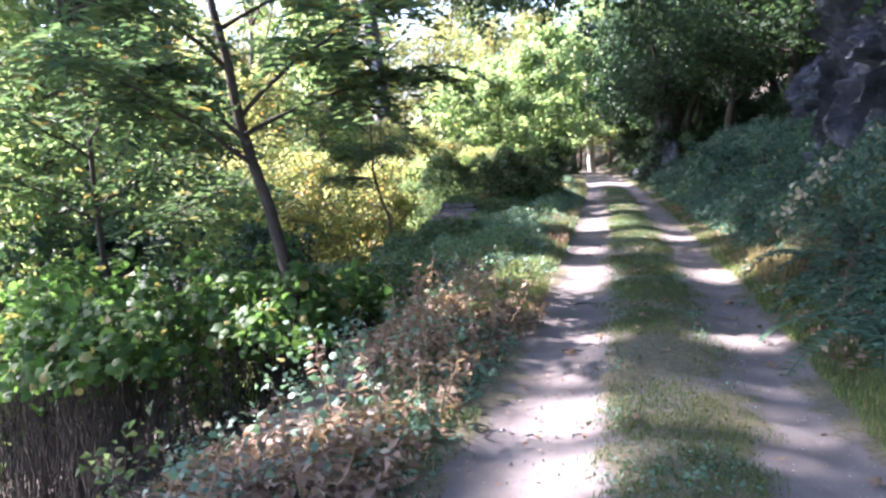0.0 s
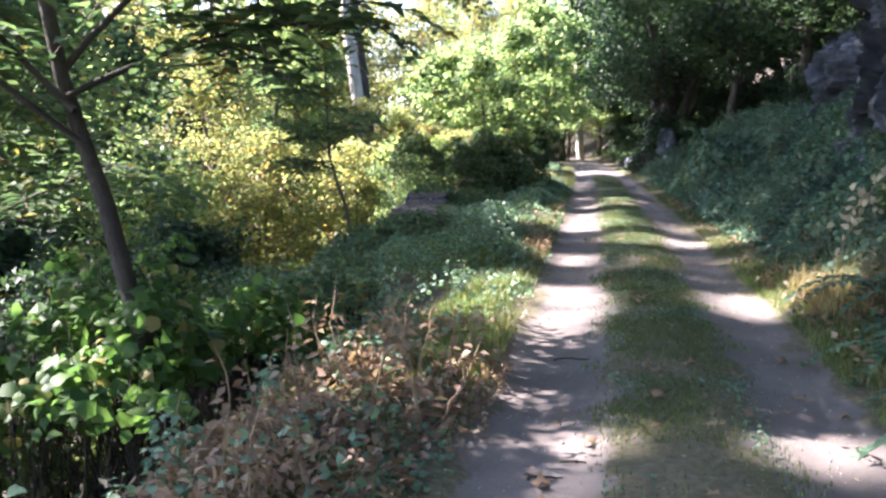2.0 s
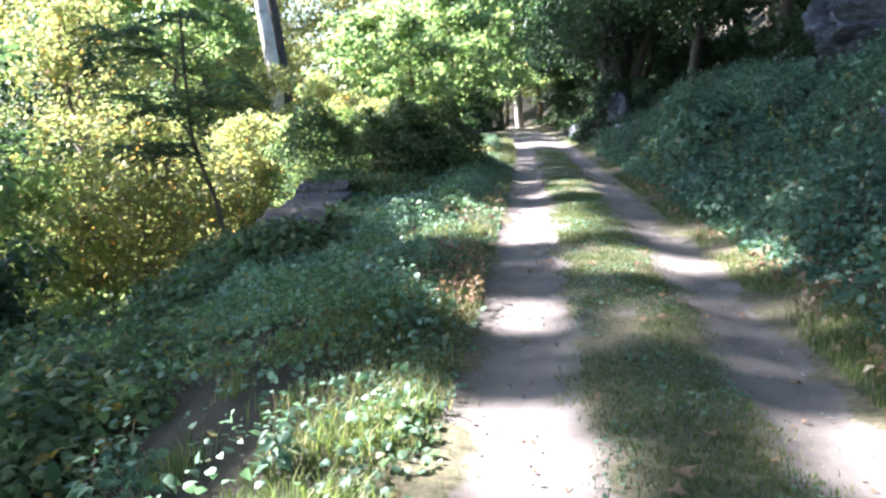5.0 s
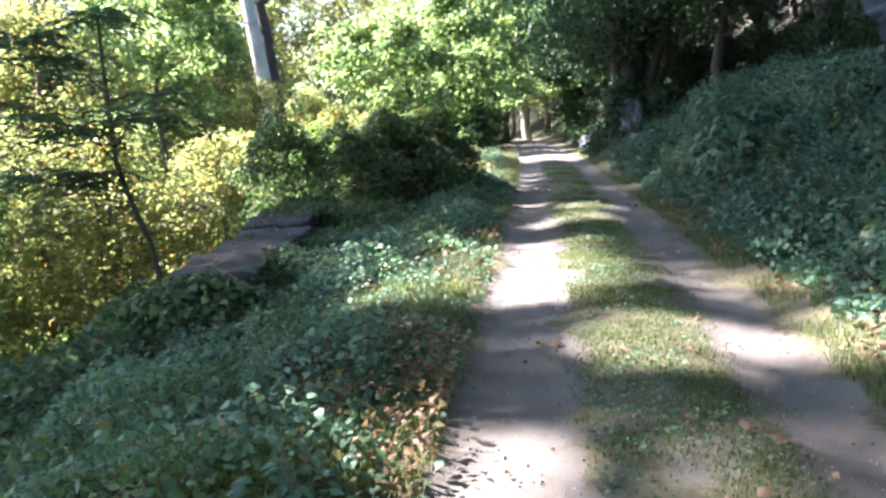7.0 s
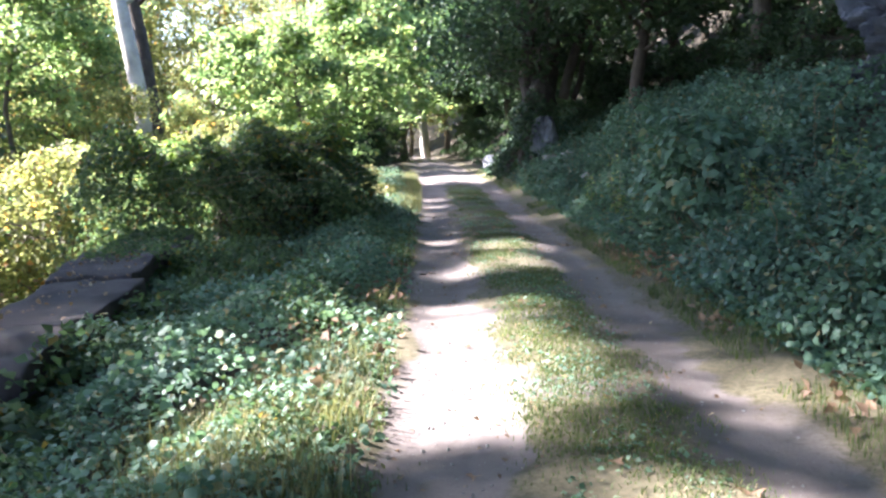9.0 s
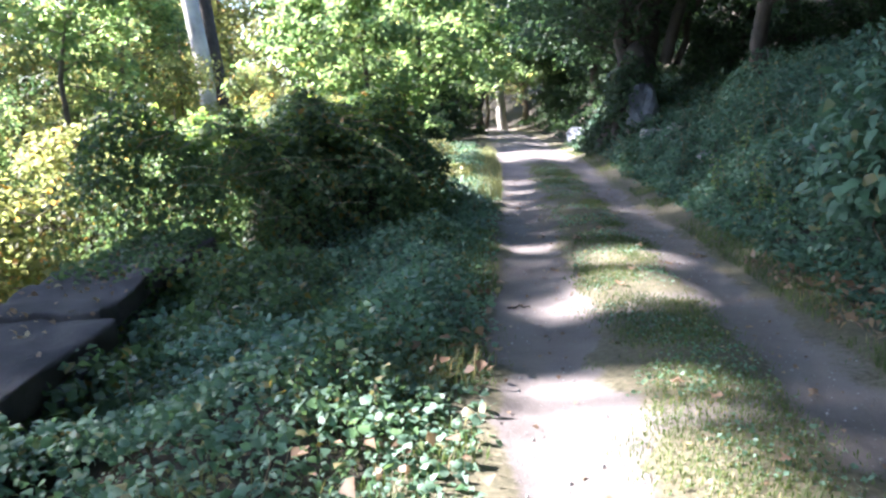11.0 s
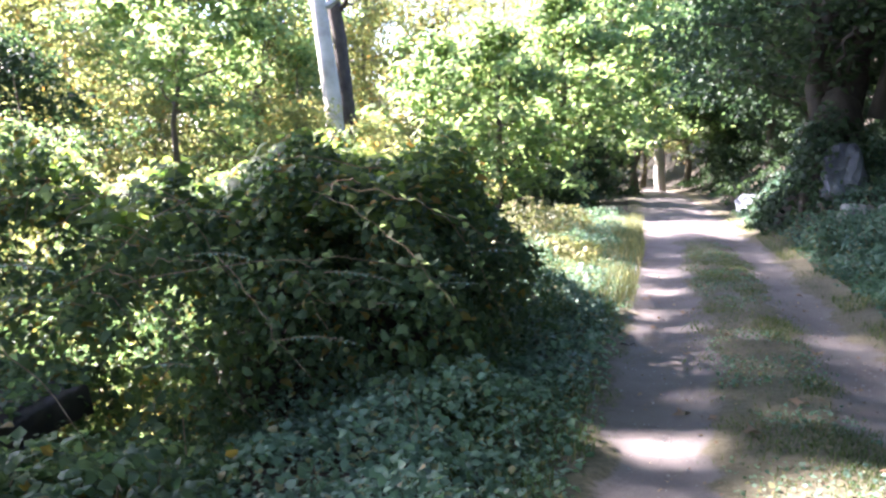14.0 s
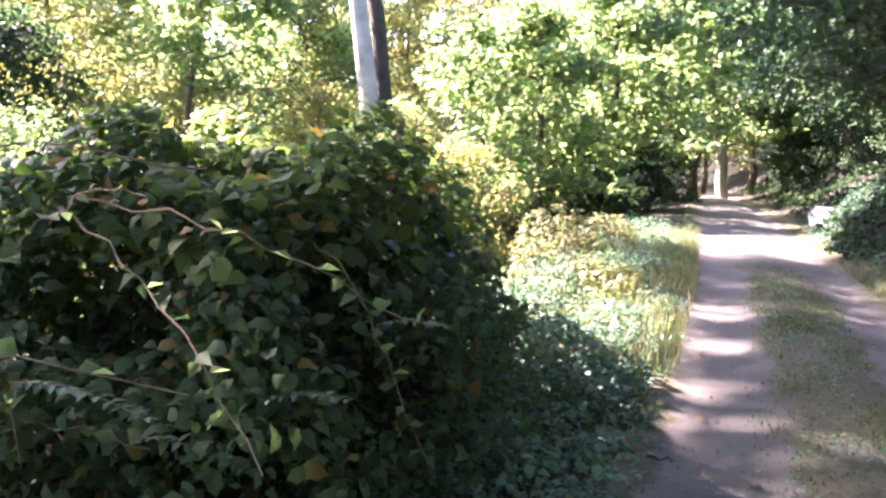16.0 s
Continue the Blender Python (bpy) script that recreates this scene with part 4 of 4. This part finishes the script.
low_growth("dead_leaves", "pinkish-brown withered leaves heaped on the verge", "dead leaves", -3.9, -1.25, 1.0, 8.5, 15000, lambda u, y: step(vnoise(u + 9, y, 0, 1.0, 61), 0.3, 0.5) * (1 - 0.93 * step(-u + 0.5 * (vnoise(u + 9, y, 0, 0.6, 79) - 0.5), 2.2, 2.6)), lambda x, y, u: 0.04 + 0.26 * vnoise(x, y, 0, 0.5, 62), 0.055, DRY_LEAF, 0.3, 0.9, 63)
low_growth("leafy_plants", "bright green leafy plants at the brink of the valley", "plants", -5.0, -3.2, 7.2, 12, 9000, lambda u, y: step(vnoise(u + 9, y, 0, 1.1, 64), 0.3, 0.6), lambda x, y, u: 0.2 + 0.9 * vnoise(x, y, 0, 0.9, 65), 0.10, LEAF_BRIGHT, 0.3, 0.7, 66)
low_growth("dead_leaves", "scattered brown dead leaves on the bank", "dead leaves", 1.2, 3.2, 3.0, 24, 7000, lambda u, y: step(vnoise(u + 9, y, 0, 1.0, 26), 0.5, 0.7), lambda x, y, u: 0.05 + 0.1 * vnoise(x, y, 0, 0.4, 27), 0.07, DRY_LEAF, 0.32, 0.8, 34)
low_growth("valley_cover", "tangled green undergrowth on the valley floor", "undergrowth", -45, -9, 4, 80, 60000, lambda u, y: 0.3 + 0.7 * step(vnoise(u, y, 0, 3, 28), 0.3, 0.6), lambda x, y, u: 0.1 + 0.9 * vnoise(x, y, 0, 2.0, 29), 0.24, LEAF_BRIGHT, 0.4, 0.6, 35)
low_growth("wall_vines", "dark vines climbing over the ruined wall", "vines", -5.5, -3.3, 17.2, 25, 9000, lambda u, y: step(np.abs(u + road_x(y) - 0.36 - 0.07 * (y - 21.3)), 0.25, 0.5) * (1 - step(np.abs(u + road_x(y) - 0.36 - 0.07 * (y - 21.3)), 0.8, 1.3)), lambda x, y, u: 0.15 + 0.55 * vnoise(x, y, 0, 0.8, 38), 0.07, LEAF_MOUND, 0.42, 0.6, 36)


# ---- weeds, ferns, stones and fallen leaves ----
def make_weed(label, height, n, size, leaf, seed):
    r = np.random.default_rng(seed)
    root = new("weed")
    tagged(root, label, "weed")
    lv, st = [], []
    for q in range(3):
        top = np.array([r.normal(0, 0.12), r.normal(0, 0.12), height * r.uniform(0.6, 1.1)])
        p = bent((r.normal(0, 0.03), r.normal(0, 0.03), -0.04), top, 6, 0, 0.015, r)
        st.append(tube(p, np.linspace(0.006, 0.002, 6), 4, 0, r))
        k = r.uniform(0.2, 1, n)
        at = np.stack([np.interp(k, np.linspace(0, 1, 6), p[:, c]) for c in range(3)], 1)
        a = r.uniform(0, 6.28, n)
        out = np.stack([np.cos(a), np.sin(a), np.full(n, 0.25)], 1)
        lv.append(leaves(at + out * 0.02, np.tile([[0, 0, 1.0]], (n, 1)), size * (1.25 - 0.6 * k), 0.26, 0.3, 0.06, 0.3, out, r))
    part("leaves", mesh_from("leaves", *join(lv), leaf), root)
    part("stem", mesh_from("stem", *join(st), DRY_STEM), root)
    return root


def spread_copies(ob, spots, grow=(0.7, 1.3), seed=1):
    r = np.random.default_rng(seed)
    for i, (x, y) in enumerate(spots):
        m = Matrix.Translation((x, y, float(ground_z(x, y)))) @ Matrix.Rotation(r.uniform(0, 6.28), 4, "Z") @ Matrix.Scale(r.uniform(*grow), 4)
        if i == 0:
            ob.matrix_world = m
        else:
            copy_thing(ob, m)


def spots_beside(n, u0, u1, y0, y1, seed):
    r = np.random.default_rng(seed)
    y = r.uniform(y0, y1, n)
    return list(zip(r.uniform(u0, u1, n) + road_x(y), y))


spread_copies(make_weed("leafy green weed standing up from the bank", 0.6, 26, 0.11, LEAF_BANK, 201), spots_beside(70, 1.7, 3.8, 1.5, 34, 1), seed=1)
spread_copies(make_weed("tall weed with fresh green leaves in the verge", 0.75, 30, 0.10, LEAF_BRIGHT, 202), spots_beside(26, 1.8, 3.6, 3, 30, 2), seed=2)
spread_copies(make_weed("low green weed in the grassy verge", 0.35, 22, 0.08, LEAF_IVY, 203), spots_beside(80, -3.6, -1.35, 2, 32, 3), seed=3)
spread_copies(make_weed("dry brown weed stalk with withered leaves", 0.6, 12, 0.07, DRY_LEAF, 204), spots_beside(22, -2.3, -1.3, 2.5, 8.5, 4) + spots_beside(24, 1.5, 3.2, 4, 13, 5), seed=4)


def make_fern(seed):
    r = np.random.default_rng(seed)
    root = new("fern")
    tagged(root, "green fern with arching fronds on the bank", "fern")
    for q in range(7):
        a = q * 0.9 + r.uniform(-0.2, 0.2)
        lf, sk = frond((0, 0, 0.02), (math.cos(a), math.sin(a), 0.9), r.uniform(0.5, 0.75), 22, 0.075, 0.75, r)
        part("frond", mesh_from("frond", *lf, LEAF_BANK), root)
        part("stalk", mesh_from("stalk", *sk, LEAF_BANK), root)
    return root


spread_copies(make_fern(211), [(4.6, 7.6), (5.0, 8.6), (4.3, 6.6), (5.3, 9.9), (4.9, 12.3), (4.0, 8.0), (4.5, 9.2), (4.9, 7.0), (3.9, 6.0), (3.55, 7.3), (3.7, 8.3), (4.2, 8.9), (3.3, 6.3), (4.4, 9.9), (4.1, 7.5), (3.75, 6.8)], (0.9, 1.4), seed=5)
spread_copies(make_fern(212), [(2.35, 23.75), (1.9, 23.2), (2.85, 24.3), (1.3, 23.3), (3.1, 25.0)], (0.7, 1.0), seed=6)


def make_stone(label, size, material, seed, spot, sink=0.3, turn=0.0):
    """A stone: a faceted lump, part buried."""
    bm = bmesh.new()
    bmesh.ops.create_icosphere(bm, subdivisions=3, radius=1)
    for v in bm.verts:
        d = v.co.normalized()
        k = 1 + 0.32 * noise.noise(d * 1.6 + Vector((seed, 0, 0))) + 0.12 * noise.noise(d * 5 + Vector((0, seed, 0)))
        c = d * k
        c.z = min(0.85, c.z)
        v.co = Vector((c.x * size[0], c.y * size[1], c.z * size[2]))
    me = bpy.data.meshes.new("stone")
    bm.to_mesh(me)
    bm.free()
    me.materials.append(material)
    ob = thing("stone", me, label, "stone")
    ob.matrix_world = pose(spot[0], spot[1], float(ground_z(spot[0], spot[1])) + size[2] * (0.75 - sink), 0, 0, turn)


make_stone("pale grey boulder at the foot of the bank", (0.32, 0.4, 0.28), PALE_STONE, 1, (9.5, 33.6), 0.2)
make_stone("small white stone among the bank weeds", (0.16, 0.18, 0.2), PALE_STONE, 2, (8.45, 29.8), -0.3)
make_stone("flat grey stone on top of the bank", (0.42, 0.3, 0.2), PALE_STONE, 3, (8.2, 25.3), 0.0, 30)
make_stone("mossy dark boulder where the track bends", (0.4, 0.5, 0.35), ROCK, 6, (10.4, 45.5), 0.3)


def wall_top_growth(label, category, y0, y1, n, spread, size, material, seed):
    r = np.random.default_rng(seed)
    y = y0 + (y1 - y0) * r.uniform(0, 1, n) ** 0.7
    x = 0.34 + 0.07 * (y - 21.3) + r.uniform(-spread, spread, n)
    z = 0.165 - 0.45 * step(np.abs(x - 0.34 - 0.07 * (y - 21.3)), 0.36, 0.6) + r.uniform(0.0, 0.10, n)
    v, f = round_leaves(np.stack([x, y, z], 1), np.array([[0, 0, 1.0]]), size * r.uniform(0.5, 1.4, n), 0.36, 0.6, r=r)
    thing("wall_growth", mesh_from("wall_growth", v, f, material), label, category, kind="stuff")


wall_top_growth("dark vine leaves creeping over the wall end", "vines", 22.4, 25.0, 2600, 0.55, 0.06, LEAF_MOUND, 71)
wall_top_growth("dead brown leaves lying on the wall top", "dead leaves", 18.4, 24.5, 150, 0.4, 0.05, DRY_LEAF, 72)
make_stone("pale broken stone at the end of the wall", (0.13, 0.10, 0.07), CONCRETE, 7, (0.25, 18.25), -4.2)
make_stone("grey broken stone at the end of the wall", (0.16, 0.2, 0.10), CONCRETE, 8, (-0.1, 18.6), -4.2)


def old_tree():
    """Several dark stems from one spreading root, on the bank."""
    r = np.random.default_rng(221)
    root = new("tree")
    tagged(root, "old dark tree with several stems and bare roots on the bank", "tree")
    b = np.array((9.6, 37.0, 1.95))
    for dx, dy, h, rad in [(-0.35, -0.1, 5, 0.17), (0.25, 0.2, 7, 0.22), (0.9, -0.3, 6, 0.16), (1.4, 0.5, 5.5, 0.09), (0.6, 0.6, 6, 0.08)]:
        p = bent(b + (dx * 0.8, dy * 0.3, 0.5), b + (dx * 2.4, dy * 2, h), 9, 0, 0.12, r)
        part("trunk", mesh_from("trunk", *tube(p, np.linspace(rad, rad * 0.4, 9), 9, 0.1, r), DARK_BARK), root)
    p = bent(b + (-0.25, 0, -1.5), b + (0.1, 0, 1.1), 9, 0, 0.06, r)
    part("stump", mesh_from("stump", *tube(p, [0.60, 0.5, 0.38, 0.33, 0.40, 0.52, 0.50, 0.36, 0.10], 18, 0.26, r), DARK_BARK), root, "swollen dark stump of the old tree")
    for a in (2.6, 3.1, 3.6, 4.1, 4.6, 5.1):
        e = b + np.array((math.cos(a) * 0.95, math.sin(a) * 1.6, 0))
        e[2] = float(ground_z(e[0], e[1])) - 0.03
        part("root", mesh_from("root", *tube(bent(b + (0, 0, -0.3), e, 7, 0.08, 0.05, r), np.linspace(0.17, 0.05, 7), 7, 0.15, r), DARK_BARK), root)


old_tree()


def cane(a, b, sag, label, leafy=8, seed=1):
    """A bramble cane arching out of the mound with a few leaves."""
    r = np.random.default_rng(seed)
    root = new("bramble_cane")
    tagged(root, label, "bramble")
    p = bent(a, b, 12, sag, 0.012, r)
    part("stem", mesh_from("stem", *tube(p, np.linspace(0.0045, 0.002, 12), 5, 0, r), DRY_STEM), root, "thin pale brown stem")
    k = r.uniform(0.35, 1, leafy)
    at = np.stack([np.interp(k, np.linspace(0, 1, 12), p[:, c]) for c in range(3)], 1)
    part("leaves", mesh_from("leaves", *leaves(at, np.tile([[0, -0.4, 1.0]], (leafy, 1)), 0.07 * r.uniform(0.7, 1.3, leafy), 0.36, 0.5, 0.1, 0.2, None, r), LEAF_BRIGHT), root)


cane((1.75, 24.75, 1.0), (2.44, 24.15, 0.42), 0.03, "thin bare bramble cane hanging out of the mound", 5, 1)
cane((0.3, 24.6, 1.15), (1.5, 23.9, 1.35), 0.10, "arching bramble cane over the vine mound", 9, 2)
cane((1.2, 24.7, 0.8), (3.0, 24.6, 0.95), 0.10, "bramble cane trailing along the mound", 12, 3)
cane((2.3, 25.2, 1.4), (3.5, 25.4, 1.0), 0.08, "curling vine stem on the mound", 10, 4)
cane((0.4, 24.3, 0.6), (1.6, 23.6, 0.15), 0.15, "long bare cane in front of the mound", 4, 5)
cane((-0.2, 18.0, 0.2), (0.9, 17.0, 0.05), 0.18, "dry bent stem beside the wall", 3, 6)


def fallen_leaf_mesh(seed):
    """A curled dead leaf with lobed edge."""
    r = np.random.default_rng(seed)
    n = 10
    a = np.linspace(0, 6.283, n, endpoint=False)
    rad = 0.045 * (1 + 0.35 * np.cos(a * 5)) * r.uniform(0.8, 1.2, n)
    v = [(0, 0, 0.012)] + [(math.cos(t) * q * 1.3, math.sin(t) * q, 0.012 + 0.02 * math.cos(2 * t) + r.uniform(0, 0.012)) for t, q in zip(a, rad)]
    return mesh_from("fallen_leaf", v, [(0, i + 1, (i + 1) % n + 1) for i in range(n)], DRY_LEAF)


fl = [fallen_leaf_mesh(i) for i in range(5)]
rl = np.random.default_rng(231)
for i in range(110):
    y = rl.uniform(2.5, 32)
    u = rl.normal(0, 0.8)
    x = u + float(road_x(y))
    ob = thing("fallen_leaf", fl[i % 5], "curled pale brown fallen leaf on the track", "fallen leaf", group="fallen leaves on the track")
    ob.matrix_world = pose(x, y, float(ground_z(x, y)) + 0.012 + (0.03 if abs(u) < 0.35 else 0), 0, 0, rl.uniform(0, 360)) @ Matrix.Scale(rl.uniform(0.4, 1.0), 4)


def stick(spot, length, turn, seed):
    r = np.random.default_rng(seed)
    x, y = spot
    me = mesh_from("stick", *tube(bent((-length / 2, 0, 0), (length / 2, 0, 0), 7, 0.01, 0.008, r), np.linspace(0.008, 0.004, 7), 5, 0.1, r), DARK_BARK)
    ob = thing("stick", me, "short dark stick lying on the packed dirt", "stick")
    ob.matrix_world = pose(x, y, float(ground_z(x, y)) + 0.012, 0, 0, turn)


stick((1.5, 8.73), 0.26, 8, 1)
stick((1.05, 6.66), 0.16, 10, 2)
stick((1.2, 6.84), 0.12, -5, 3)
stick((3.7, 22.0), 0.18, -4, 4)
stick((4.9, 14.0), 0.35, 50, 5)
stick((4.5, 27.2), 0.14, 0, 6)


lump_cover("broad_leaf_shrub", "shrub with long drooping blue-green leaves on the bank", "shrub", [(7.1, 22.3, 0.2, 0.8, 0.9, 1.25, 1500), (7.6, 23.4, 0.1, 0.7, 0.8, 1.1, 1200)], 0.15, LEAF_BANK, seed=301, aspect=0.24, rough=0.4)


def pebbles():
    """Grit and small stones on the bare dirt."""
    r = np.random.default_rng(311)
    y = r.uniform(1.5, 32, 5200)
    u = np.where(r.uniform(0, 1, 5200) < 0.55, -0.76, 0.72) + r.normal(0, 0.24, 5200)
    x = u + road_x(y)
    s = 0.004 + 0.012 * r.uniform(0, 1, 5200) ** 4
    c = on_ground(x, y, 0.004)
    d = np.array([[1, 0, 0], [-0.5, 0.87, 0], [-0.5, -0.87, 0], [0, 0, 0.8]])
    v = c[:, None] + (d[None] * r.uniform(0.6, 1.3, (5200, 4, 1))) * s[:, None, None]
    f = np.arange(5200)[:, None, None] * 4 + np.array([[0, 1, 3], [1, 2, 3], [2, 0, 3]])
    thing("gravel", mesh_from("gravel", v.reshape(-1, 3), f.reshape(-1, 3), PALE_STONE, False), "grit and small stones on the dirt ruts", "gravel", kind="stuff")


pebbles()
grass_patch("sparse grass creeping over the edges of the ruts", -1.25, 1.25, 0, 36, 34000, lambda u, y: np.exp(-((np.abs(np.abs(u) - 0.78) - 0.33) / 0.08) ** 2) * step(vnoise(u + 5, y, 0, 0.5, 39), 0.3, 0.65), 0.035, 0.005, GRASS, 48)
low_growth("dead_leaves", "orange-brown leaves among ivy at the verge", "dead leaves", -2.3, -1.1, 17.5, 22.5, 260, lambda u, y: step(vnoise(u + 9, y, 0, 0.7, 40), 0.4, 0.6), lambda x, y, u: 0.12 + 0.1 * vnoise(x, y, 0, 0.4, 41), 0.065, DRY_LEAF, 0.42, 0.6, 37)
low_growth("clover", "small round-leaved weeds in the grass strip", "weeds", -0.5, 0.5, 1, 36, 30000, lambda u, y: near(y) * (1 - step(np.abs(u), 0.3, 0.5)) * step(vnoise(u + 3, y, 0, 0.5, 42), 0.35, 0.65), lambda x, y, u: 0.03 + 0.03 * vnoise(x, y, 0, 0.3, 43), 0.024, LEAF_IVY, 0.45, 0.5, 38)
low_growth("dead_leaves", "scattered bits of brown leaf litter on the track", "dead leaves", -1.2, 1.2, 1.5, 34, 2600, lambda u, y: 0.3 + 0.7 * step(vnoise(u + 3, y, 0, 0.8, 44), 0.45, 0.7), lambda x, y, u: 0.02 + 0.01 * vnoise(x, y, 0, 0.3, 45), 0.028, DRY_LEAF, 0.4, 0.35, 39)
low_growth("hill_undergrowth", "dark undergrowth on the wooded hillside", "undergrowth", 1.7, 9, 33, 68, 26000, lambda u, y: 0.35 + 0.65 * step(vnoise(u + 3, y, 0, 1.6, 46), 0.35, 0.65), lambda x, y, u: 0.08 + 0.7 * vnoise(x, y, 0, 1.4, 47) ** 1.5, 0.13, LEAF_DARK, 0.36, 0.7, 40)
for i, (a, b, sag) in enumerate([((2.2, 25.3, 1.35), (3.2, 24.7, 0.7), 0.12), ((0.6, 25.0, 1.1), (1.9, 24.3, 1.25), 0.15), ((2.6, 25.6, 1.5), (1.3, 24.6, 1.5), 0.06), ((1.0, 24.9, 0.9), (2.1, 24.2, 0.2), 0.1), ((1.5, 25.0, 1.3), (0.9, 24.3, 0.5), 0.1), ((2.9, 26.0, 1.2), (3.5, 25.6, 0.4), 0.12)]):
    cane(a, b, sag, "thin vine stem trailing over the mound", 14, 20 + i)


def withered_vine(points, n, label, seed):
    """Pale dead leaves hanging along a dry stem."""
    r = np.random.default_rng(seed)
    root = new("withered_vine")
    tagged(root, label, "vine")
    p = np.array(points, float)
    t = np.linspace(0, 1, 14)
    q = np.stack([np.interp(t, np.linspace(0, 1, len(p)), p[:, c]) for c in range(3)], 1) + r.normal(0, 0.03, (14, 3))
    part("stem", mesh_from("stem", *tube(q, np.linspace(0.008, 0.004, 14), 5, 0, r), DRY_STEM), root, "thin dry stem")
    k = r.uniform(0, 1, n)
    at = np.stack([np.interp(k, t, q[:, c]) for c in range(3)], 1) + r.normal(0, 0.07, (n, 3))
    part("foliage", mesh_from("foliage", *round_leaves(at, np.tile([[-0.8, -0.6, 0.2]], (n, 1)), 0.085 * r.uniform(0.6, 1.4, n), 0.34, 0.6, 0.15, 0.3, r), BLEACHED_LEAF), root, "bleached pale dead leaves")


withered_vine([(4.05, 10.2, 0.55), (4.4, 10.6, 0.95), (4.7, 10.9, 1.15), (5.2, 11.3, 1.5)], 60, "withered pale vine hanging over the bank weeds", 1)
withered_vine([(5.3, 9.4, 0.9), (5.5, 9.6, 1.2), (5.9, 9.7, 1.35)], 22, "withered pale vine caught in the bank shrubs", 2)
withered_vine([(5.7, 11.0, 1.5), (5.8, 11.2, 2.4), (5.75, 11.3, 3.4)], 24, "dry vine climbing the rock face", 3)
lump_cover("verge_thicket", "tangle of ivy and weeds growing between wall and track", "weeds", [(1.75, 21.9, -0.2, 0.75, 1.0, 0.62, 3500), (1.5, 20.6, -0.2, 0.6, 0.8, 0.5, 2500), (1.5, 23.2, -0.2, 0.9, 1.0, 0.85, 4000), (0.5, 24.2, -0.1, 0.9, 1.0, 1.0, 4500)], 0.06, LEAF_MOUND, seed=321)
lump_cover("grass_tussock", "pale sunlit heap of dry grass and weeds beside the track", "grass", [(4.0, 35.2, -0.2, 0.95, 1.6, 1.15, 5000), (4.3, 32.8, -0.2, 0.7, 1.2, 0.7, 3000), (4.6, 38.5, -0.2, 0.8, 1.6, 0.8, 3000)], 0.11, TALL_GRASS, seed=331, aspect=0.16, up=0.2)
make_stone("large grey boulder under the old tree", (0.40, 0.38, 0.72), ROCK, 11, (9.45, 36.0), 0.25, 20)
make_stone("upright pale stone slab on the wooded bank", (0.13, 0.10, 0.42), PALE_STONE, 12, (11.2, 33.4), -0.2, 15)
make_stone("rounded grey stone below the old tree", (0.34, 0.3, 0.2), PALE_STONE, 13, (9.35, 34.9), 0.1, 40)


def vine_spray(start, heading, length, seed):
    """An arching vine tip with a row of hanging leaflets."""
    r = np.random.default_rng(seed)
    root = new("vine_spray")
    tagged(root, "arching vine tip with a row of hanging leaflets on the mound", "vine")
    lf, sk = frond(start, heading, length, 11, 0.055, 0.25, r)
    part("foliage", mesh_from("foliage", *lf, LEAF_IVY), root)
    part("stalk", mesh_from("stalk", *sk, DRY_STEM), root, "thin pale stalk")


rv = np.random.default_rng(341)
for x, y, z, hx in [(1.65, 24.55, 1.0, 1), (2.65, 25.0, 0.68, 1), (2.95, 25.3, 0.74, 1), (2.4, 24.75, 0.9, 1), (1.2, 24.25, 0.75, -1), (2.15, 24.7, 0.5, 1), (0.7, 24.2, 0.95, 1), (1.9, 24.6, 1.25, -1), (1.45, 24.3, 0.4, 1), (3.2, 25.9, 0.9, 1)]:
    vine_spray((x, y, z), (hx, rv.uniform(-0.5, -0.1), rv.uniform(0.1, 0.45)), rv.uniform(0.3, 0.55), int(x * 100))
# dark leaves added so the sunlit stump and boulder look shaded
lump_cover("dark_leaf_clump", "dark leaves added over the old stump and boulder to darken them", "ivy", [(9.35, 36.5, 0.0, 0.75, 0.8, 1.7, 2600), (8.9, 37.4, -0.2, 0.6, 0.9, 0.9, 1200)], 0.10, LEAF_DARK, DARK_BARK, seed=351)
rc = np.random.default_rng(361)
for i in range(16):
    a = np.array([rc.uniform(0.2, 3.2), 0, rc.uniform(0.6, 1.5)])
    a[1] = 24.75 + 0.32 * max(0, a[0] - 1.2) ** 1.5 + rc.uniform(0, 0.3)
    b = a + np.array([rc.uniform(-0.7, 0.9), rc.uniform(-0.45, 0.0), rc.uniform(-0.7, 0.1)])
    cane(a, b, rc.uniform(0.03, 0.16), "thin bare vine stem hanging from the mound", 6, 500 + i)
